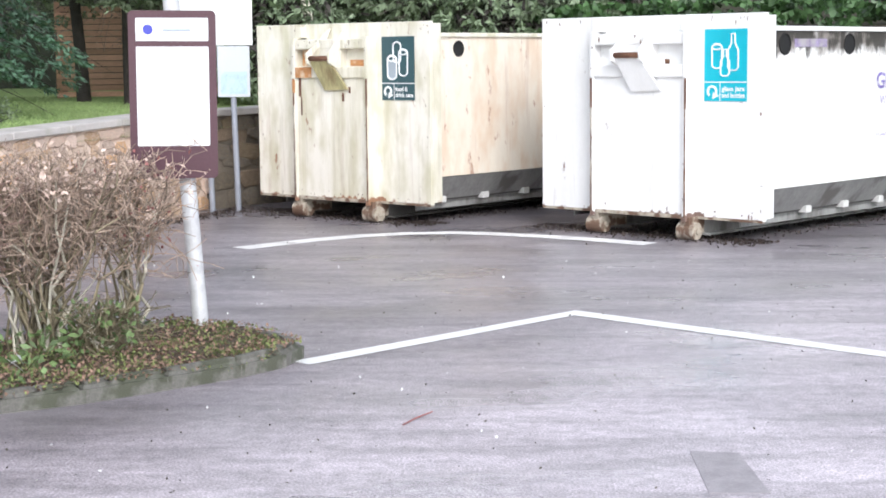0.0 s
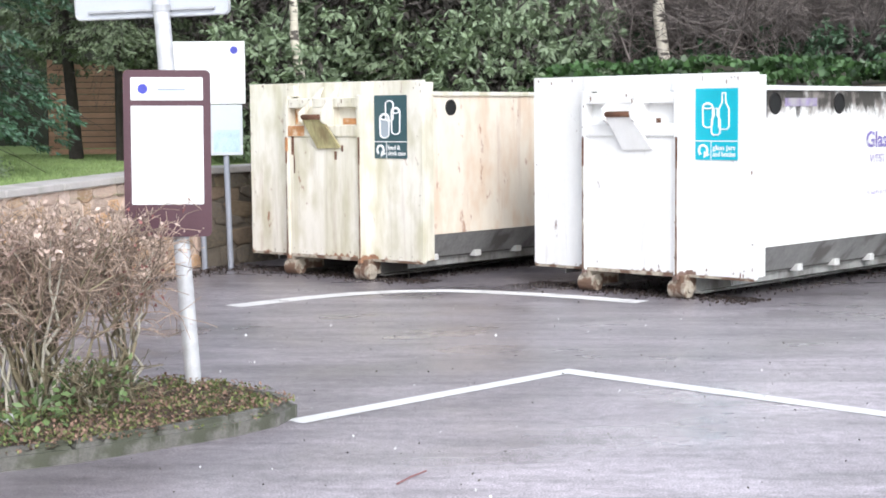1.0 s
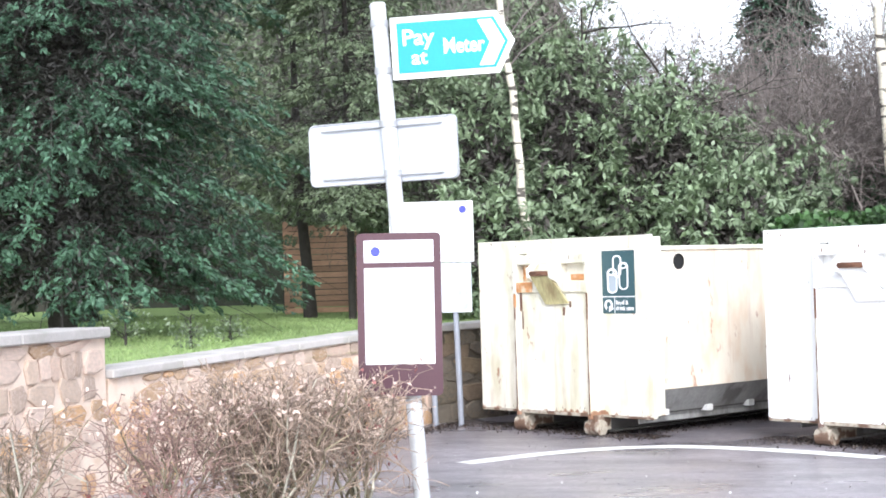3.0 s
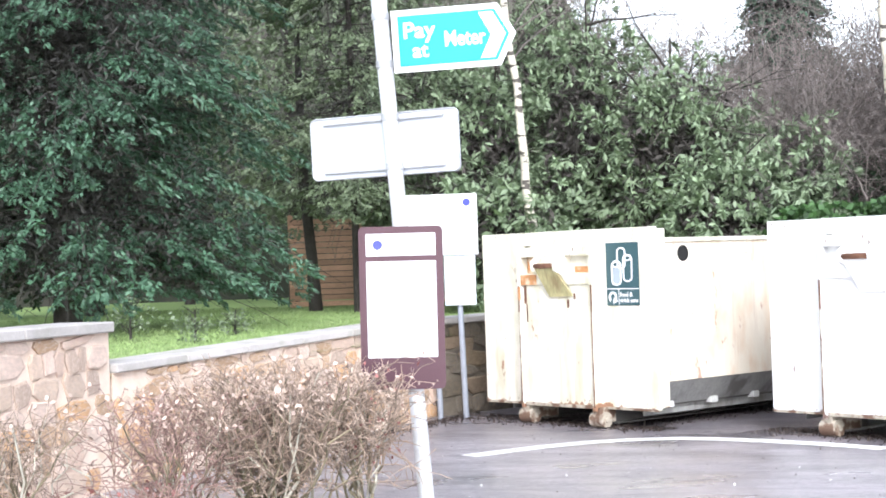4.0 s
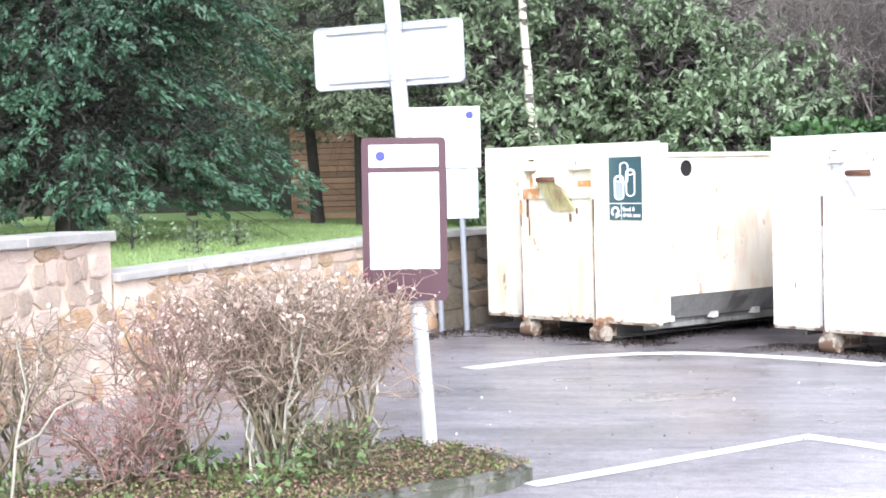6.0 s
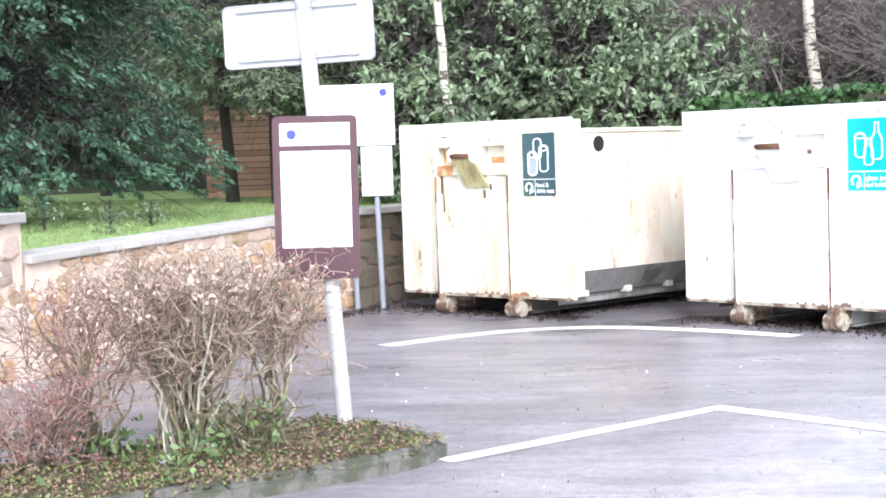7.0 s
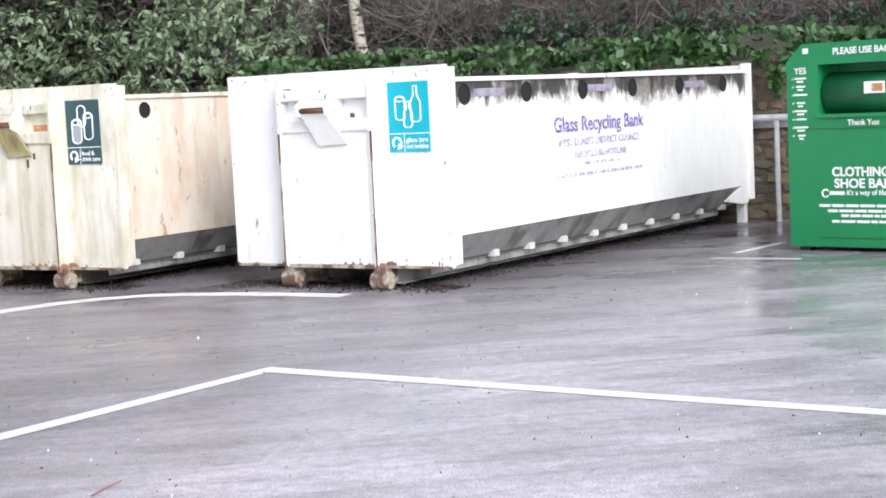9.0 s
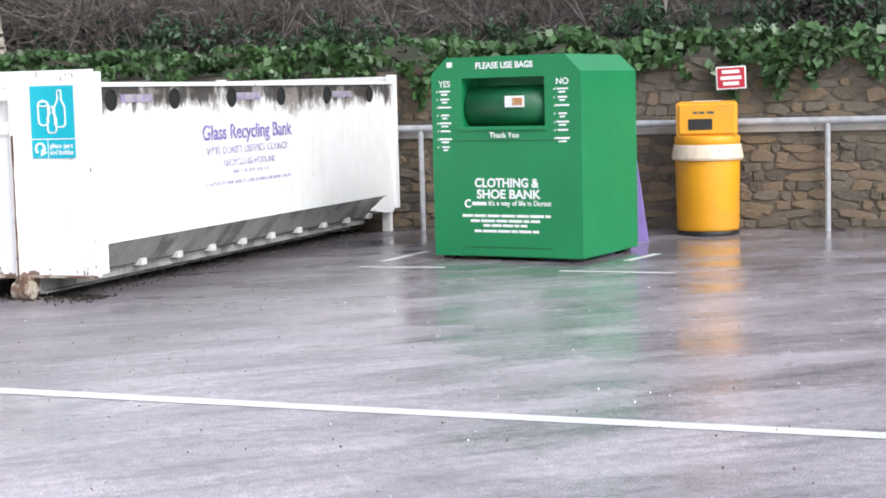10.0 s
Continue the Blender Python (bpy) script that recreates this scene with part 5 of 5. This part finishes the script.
def leaf_tree(name, x, y, z0, height, radii, trunk_r, leaf, n_clumps, per, size, label, category="tree", bark="bark", trunk_lean=(0, 0), clump_r=0.35, low=0.3, group="", shoots=0):
    t = thing(name, pose(x, y, z0), label, category, group)
    top = np.array([trunk_lean[0], trunk_lean[1], height])
    segs = []
    for i in range(6):
        a, b = i / 6, (i + 1) / 6
        segs.append((tuple(top * a), tuple(top * b), trunk_r * (1 - 0.8 * a), trunk_r * (1 - 0.8 * b)))
    for i in range(9):
        a = rng.uniform(low, 0.95)
        d = rng.normal(size=3)
        d[2] = abs(d[2]) * 0.6 + 0.2
        grow(rng, tuple(top * a), d / np.linalg.norm(d), max(radii) * rng.uniform(0.6, 1.0), trunk_r * 0.4, 1, segs, 0.2, 4, 2)
    chain_mesh("trunk", [tuple(top * i / 6) for i in range(7)], [trunk_r * (1 - 0.13 * i) for i in range(7)], bark, t)
    tagged(stick_mesh("limb_tangle", segs[6:], bark, t, 5), kind="stuff")
    cz = height * (low + 1) / 2
    c = clumps(n_clumps, (top[0] * 0.6, top[1] * 0.6, cz), radii, rng)
    c = c[c[:, 2] > 0.05]
    p = np.repeat(c, per, 0) + rng.normal(size=(len(c) * per, 3)) * clump_r * np.array([1, 1, 0.6])
    if shoots:
        # rosettes of leaves on shoot tips round a heart coloured dark for inner shade
        heart = np.array((top[0] * 0.6, top[1] * 0.6, cz))
        tips = np.repeat(c, shoots, 0) + rng.normal(size=(len(c) * shoots, 3)) * clump_r * np.array([1, 1, 0.7])
        d = tips - heart
        d /= np.linalg.norm(d, axis=1)[:, None] + 1e-6
        ring = rng.normal(size=(len(tips), 9, 3))
        ring /= np.linalg.norm(ring, axis=2)[:, :, None]
        aim = ring * 0.9 + d[:, None] * 0.55 + np.array([0, 0, -0.35])
        aim /= np.linalg.norm(aim, axis=2)[:, :, None]
        leaf_mesh("crown", (tips[:, None] + aim * size * 0.55).reshape(-1, 3), size, size * 0.36, leaf, t, rng, up=2.2, along=aim.reshape(-1, 3) * 3, spread=0.3)
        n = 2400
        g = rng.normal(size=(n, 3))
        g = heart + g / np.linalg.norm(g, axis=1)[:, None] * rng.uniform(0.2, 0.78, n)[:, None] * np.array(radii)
        tagged(leaf_mesh("inner_twig_tangle", g[g[:, 2] > 0.05], 0.2, 0.05, "leaf_inner_shade", t, rng), kind="stuff")
        return t
    leaf_mesh("crown", p, size, size * 0.45, leaf, t, rng, up=1.0, along=np.array([0, 0, -0.3]))
    return t


def conifer(name, x, y, z0, height, reach, leaf, label, n_branch=150, per=14, low=0.02, droop=0.25, size=0.1, trunk=0.2, inner=260):
    """A dark conifer: whorls of drooping branches with hanging flat sprays."""
    t = thing(name, pose(x, y, z0), label, "tree")
    segs = [((0, 0, -0.1), (0, 0, height * 0.5), 0.32, 0.2), ((0, 0, height * 0.5), (0, 0, height), 0.2, 0.03)]
    pts, dirs, core = [], [], []
    for i in range(n_branch):
        f = low + (1 - low) * rng.uniform() ** 1.2
        z = f * height
        a = rng.uniform(0, 2 * math.pi)
        r = reach * (1 - f) ** 0.6 * rng.uniform(0.65, 1.1)
        d = np.array([math.cos(a), math.sin(a), 0.12])
        s = np.linspace(0, 1, 7)
        line = np.stack([d[0] * r * s, d[1] * r * s, z + r * (0.15 * s - droop * 1.6 * s**2)], 1)
        for p, q, k in zip(line, line[1:], s):
            segs.append((tuple(p), tuple(q), 0.013 * (1 - 0.8 * k), 0.013 * (1 - 0.8 * k - 0.13)))
        side = np.array([-d[1], d[0], 0])
        u = rng.uniform(0.35, 1.0, per)
        base = np.stack([np.interp(u, s, line[:, j]) for j in range(3)], 1)
        w = rng.normal(size=per) * 0.34 * (1.25 - u * 0.6)
        pts.append(base + side * w[:, None] + np.stack([np.zeros(per), np.zeros(per), -np.abs(w) * 0.3 - rng.uniform(0, 0.12, per)], 1))
        dirs.append(d * np.array([1, 1, 0]) * 0.8 + side * np.sign(w)[:, None] * 0.5 + np.array([0, 0, -0.55]))
        # dead brown inner twigs, coloured dark to deepen the shade inside the crown
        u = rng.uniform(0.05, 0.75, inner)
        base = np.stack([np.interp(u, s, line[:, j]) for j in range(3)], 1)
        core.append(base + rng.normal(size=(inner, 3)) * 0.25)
    chain_mesh("trunk", [(0, 0, -0.1), (0, 0, height * 0.5), (0, 0, height)], [trunk, trunk * 0.6, 0.03], "bark", t)
    tagged(stick_mesh("limb_tangle", segs[2:], "bark", t, 5), kind="stuff")
    p, d, c = np.concatenate(pts), np.concatenate(dirs), np.concatenate(core)
    keep = p[:, 2] > 0.42 + 0.25 * np.sin(p[:, 0] * 3.1) * np.sin(p[:, 1] * 2.3)
    p, d = p[keep], d[keep] / np.linalg.norm(d[keep], axis=1)[:, None]
    k = 22
    fan = rng.normal(size=(len(p), k, 3)) * np.array([1, 1, 0.45])
    u = rng.uniform(-0.5, 0.5, (len(p), k, 1))
    q = p[:, None] + d[:, None] * u * 0.3 + fan * 0.055 * (0.7 - u)
    aim = d[:, None] + fan * 0.35
    leaf_mesh("crown", q.reshape(-1, 3), size, size * 0.36, leaf, t, rng, up=1.6, along=aim.reshape(-1, 3) * 1.4, spread=0.45)
    tagged(leaf_mesh("inner_twig_tangle", c[c[:, 2] > 0.5], 0.13, 0.024, "inner_needle_shade", t, rng), kind="stuff")
    return t


conifer("conifer", -9.0, 20.0, 0.86, 12.5, 4.0, "leaf_conifer", "large dark green conifer with drooping sprays over the lawn", 300, 20, 0.055)
conifer("conifer", -12.6, 18.0, 0.86, 11.0, 4.4, "leaf_conifer", "large dark green conifer with drooping sprays over the lawn", 230, 18, 0.035)
conifer("conifer", -6.7, 26.5, 0.86, 12.0, 3.0, "leaf_conifer_light", "lighter green conifer behind the lawn", 190, 17, 0.17, trunk=0.07, inner=70)
conifer("conifer", -12.5, 29.0, 0.86, 13.0, 3.6, "leaf_conifer", "tall dark conifer before the fence", 170, 14, 0.05)
chain_tree = thing("bare_tree", pose(-7.85, 28.0, 0.85), "slim dark bare trunk before the timber fence", "tree")
chain_mesh("trunk", [(0, 0, 0), (-0.05, 0, 1.0), (-0.15, 0, 2.2), (-0.2, 0, 5.0)], [0.13, 0.1, 0.09, 0.05], "bark", chain_tree)
for x, y, h in ((-7.2, 17.7, 0.55), (-6.05, 16.7, 0.38), (-6.2, 18.5, 0.3)):
    leaf_tree("sapling", x, y, 0.84, h, (0.2, 0.2, h * 0.45), 0.02, "leaf_conifer_light", 26, 12, 0.05, "small green conifer sapling on the lawn", "sapling", clump_r=0.08, low=0.05, group="saplings on the lawn")

LAUREL = "glossy evergreen laurel bush above the containers"
for x, y, z, h, r in ((-1.3, 25.8, 0.9, 4.2, (1.5, 1.2, 1.9)), (0.3, 25.6, 1.2, 2.4, (1.3, 1.1, 1.1)), (-2.7, 26.6, 0.9, 5.0, (1.2, 1.2, 2.1)), (-4.6, 26.5, 0.9, 4.2, (1.3, 1.2, 2.0)), (-3.6, 28.6, 0.9, 6.6, (1.4, 1.3, 2.4)), (-6.0, 28.5, 0.9, 4.4, (1.3, 1.2, 2.0)), (-3.9, 24.6, 0.9, 2.0, (1.2, 1.0, 1.0)), (-0.4, 24.6, 0.9, 2.2, (1.1, 0.9, 1.0))):
    leaf_tree("laurel_bush", x, y, z, h, r, 0.06, "leaf_laurel", 130, 1, 0.15, LAUREL, "bush", clump_r=0.17, low=0.05, group="laurel bushes", shoots=6)
for x, y, h in ((1.5, 27.4, 1.5), (3.6, 26.4, 1.2), (4.9, 23.9, 1.1), (6.6, 22.6, 1.0), (8.4, 21.2, 0.9), (10.4, 19.9, 1.1), (12.2, 18.6, 1.5), (13.8, 17.4, 1.6)):
    leaf_tree("holly_bush", x, y, 1.6, h, (1.1, 0.7, h * 0.5), 0.04, "leaf_dark", 80, 1, 0.13, "dark evergreen shrub on the bank above the wall", "bush", clump_r=0.16, low=0.05, group="shrubs on the bank", shoots=5)

# birches with pale trunks
def birch(x, y, z0, bends, r):
    """bends: rows of height and sideways place of the trunk."""
    t = thing("birch", pose(x, y, z0), "slender birch with white bark marked in black", "tree", "birches")
    n = 24
    hs, xs = [b[0] for b in bends], [b[1] for b in bends]
    pts = [(float(np.interp(h, hs, xs)) + 0.012 * math.sin(h * 5 + x), 0.04 * math.sin(h * 1.1), float(h)) for h in np.linspace(0, hs[-1], n + 1)]
    segs = [(a, b, r * (1 - 0.65 * i / n), r * (1 - 0.65 * (i + 1) / n)) for i, (a, b) in enumerate(zip(pts, pts[1:]))]
    chain_mesh("trunk", pts, [g[2] for g in segs] + [segs[-1][3]], "birch", t)
    fine = []
    for i in range(26):
        k = rng.integers(9, n)
        d = rng.normal(size=3)
        d[2] = abs(d[2]) + 0.3
        grow(rng, segs[k][1], d / np.linalg.norm(d), rng.uniform(0.9, 2.0), 0.016, 2, fine, 0.22, 4, 2, 0.06)
    tagged(stick_mesh("branch_tangle", fine, "thicket", t, 3), kind="stuff")
    return t


birch(-3.3, 24.1, 0.9, ((0, 0.12), (1.17, -0.04), (1.8, -0.14), (2.7, -0.17), (3.4, -0.22), (3.95, -0.31), (6, -0.5), (9, -0.9)), 0.078)
birch(2.3, 25.9, 1.2, ((0, 0.0), (1.0, -0.1), (1.65, -0.17), (2.2, -0.23), (3.2, -0.26), (4.1, -0.34), (4.5, -0.29), (6.5, -0.5), (9, -0.8)), 0.108)

# bare brown thicket on the bank
def thicket(x, y, z, height, n, spread, label="tangled bare brown winter thicket on the bank"):
    t = thing("thicket", pose(x, y, z), label, "thicket", "bare thickets", "stuff")
    segs = []
    for i in range(n):
        d = np.array([rng.normal() * 0.35, rng.normal() * 0.35, 1.0])
        grow(rng, (rng.normal() * spread, rng.normal() * 0.6, 0), d / np.linalg.norm(d), height * rng.uniform(0.6, 1.05), rng.uniform(0.015, 0.035), 2, segs, 0.22, 5, 3, 0.0, 0.75)
    segs = [(a, b, max(r, 0.005), max(q, 0.004)) for a, b, r, q in segs]
    stick_mesh("twig_tangle", segs, "thicket", t, 3)


for x, y, h, n in ((1.2, 27.4, 2.9, 34), (3.0, 27.4, 2.9, 34), (5.0, 26.6, 2.9, 34), (7.1, 25.2, 2.9, 34), (9.2, 23.8, 2.9, 34), (11.3, 22.3, 3.0, 34), (13.4, 20.8, 3.2, 30), (-1.2, 28.8, 3.0, 26), (-4.8, 30.5, 5.5, 26), (-2.8, 31.0, 4.0, 24), (15.6, 19.4, 3.2, 24), (0.6, 30.5, 3.6, 30), (3.6, 30.5, 4.0, 30), (2.2, 29.0, 3.5, 36), (0.0, 28.6, 2.9, 34), (4.4, 29.0, 3.5, 34), (-1.8, 30.0, 3.0, 26)):
    thicket(x, y, 1.6, h, n, 0.9)
conifer("conifer", 0.55, 31.5, 1.2, 6.9, 2.1, "leaf_conifer", "dark conifer standing behind the thicket", 110, 12, 0.1)
for x, y, h in ((-13.5, 37.0, 9.0), (-10.6, 36.0, 8.5), (-7.8, 37.0, 9.5), (-5.0, 36.5, 8.5)):
    leaf_tree("woodland_tree", x, y, 0.6, h, (2.0, 1.5, h * 0.42), 0.14, "leaf_conifer_light", 150, 42, 0.16, "dull green woodland tree behind the fence", "tree", clump_r=0.4, low=0.1, group="woodland trees")

# ivy over the upper wall
pts = []
for i in range(14000):
    s, v = rng.uniform(-9, 9.5), rng.uniform()
    f = 1.3 * noise.noise(Vector((s * 0.9, 3.0, 0))) + 0.7 * noise.noise(Vector((s * 2.7, 8.0, 0)))
    if noise.noise(Vector((s * 1.1, v * 2.2, 4.0))) < -0.12:
        continue
    low_z = 1.9 - max(0.0, f) * 1.3
    z = low_z + (2.3 + 0.25 * noise.noise(Vector((s * 1.5, 1, 0))) - low_z) * v**0.8
    x, y = along(s, 0.56 - rng.uniform(0, 0.16) + (rng.uniform(0, 0.7) if z > 2.0 else 0))
    pts.append((x, y, z))
ivy = leaf_mesh("ivy", np.array(pts), 0.125, 0.1, "leaf_ivy", None, rng, up=0.6)
tagged(ivy, "green ivy trailing over the upper stone wall", "ivy", kind="stuff")

# bank rising behind the walls, and the woods beyond
bm = bmesh.new()
rows = []
for off, z in ((1.0, 1.9), (3.0, 2.3), (6.0, 2.7), (12.0, 3.2)):
    rows.append([bm.verts.new((*along(s, off), z + 0.15 * noise.noise(Vector((s, off, 0))))) for s in range(-9, 26, 2)])
for a, b in zip(rows, rows[1:]):
    for i in range(len(a) - 1):
        bm.faces.new((a[i], a[i + 1], b[i + 1], b[i]))
bank_ob = new("bank", finish("bank", bm, "bank", True))
tagged(bank_ob, "dark earth bank rising behind the walls", "bank", kind="structure")
bm = bmesh.new()
rows = []
for k in range(61):
    a = radians(-75 + 2.5 * k)
    x, y = 44 * math.sin(a), 44 * math.cos(a)
    h = 5.6 + 1.0 * noise.noise(Vector((k * 0.35, 0, 5))) + 1.0 * noise.noise(Vector((k * 1.3, 2, 5))) + (5.0 if a < -0.12 else 0) + (4.0 if a > 0.3 else 0)
    rows.append([bm.verts.new((x, y, 0)), bm.verts.new((x, y, h * 0.6)), bm.verts.new((x * 1.02, y * 1.02, h))])
for a, b in zip(rows, rows[1:]):
    for i in range(2):
        bm.faces.new((a[i], b[i], b[i + 1], a[i + 1]))
back = new("backdrop", finish("backdrop", bm, "far_wood", True))
tagged(back, "dark winter woods in the distance", "backdrop", kind="structure")

# ---- stones of the walls ----
def lay(w, ln, h0, h1, cope_h, stones, size, first, seed, relief):
    rnd = random.Random(seed)
    z = 0.02
    while z < max(h0, h1) - cope_h - 0.06:
        rh = size[1] * rnd.uniform(0.75, 1.3)
        x = first - rnd.uniform(0, 0.2)
        while x < ln:
            sw = size[0] * rnd.choice((0.45, 0.7, 0.9, 1.2, 1.7)) * rnd.uniform(0.85, 1.15)
            hh = h0 + (h1 - h0) * min(max((x + sw / 2) / ln, 0), 1) - cope_h - 0.01
            zz = rnd.uniform(-0.02, 0.02)
            top = min(z + rh + zz, hh)
            if top - z > 0.06 and x > first - 0.1 and x + sw < ln + 0.04:
                ob = new("stone", rnd.choice(STONE_MESH[stones]))
                ob.parent = w
                m = pose(x + sw / 2, 0.0, (z + zz + top) / 2, 0, rnd.uniform(-10, 10), rnd.uniform(-4, 4))
                ob.matrix_local = m @ Matrix.Diagonal((sw * 1.0, relief * rnd.uniform(0.6, 1.5), (top - z - zz) * 1.02, 1))
            x += sw
        z += rh


lay(west, 5.54, 0.95, 1.07, 0.07, "stone", (0.27, 0.16), 0.0, 3, 0.024)
lay(high, 3.53, 1.275, 1.275, 0.08, "stone", (0.28, 0.17), 0.8, 5, 0.026)
lay(corner_wall, 6.5, 1.05, 1.1, 0.07, "stone_grey", (0.3, 0.16), 0.0, 6, 0.026)
lay(back_wall, 15.9, 1.18, 1.19, 0.08, "stone_grey", (0.3, 0.115), 8.5, 8, 0.03)
lay(upper, 16.5, 1.98, 2.0, 0.0, "stone_grey", (0.28, 0.13), 9.3, 9, 0.03)
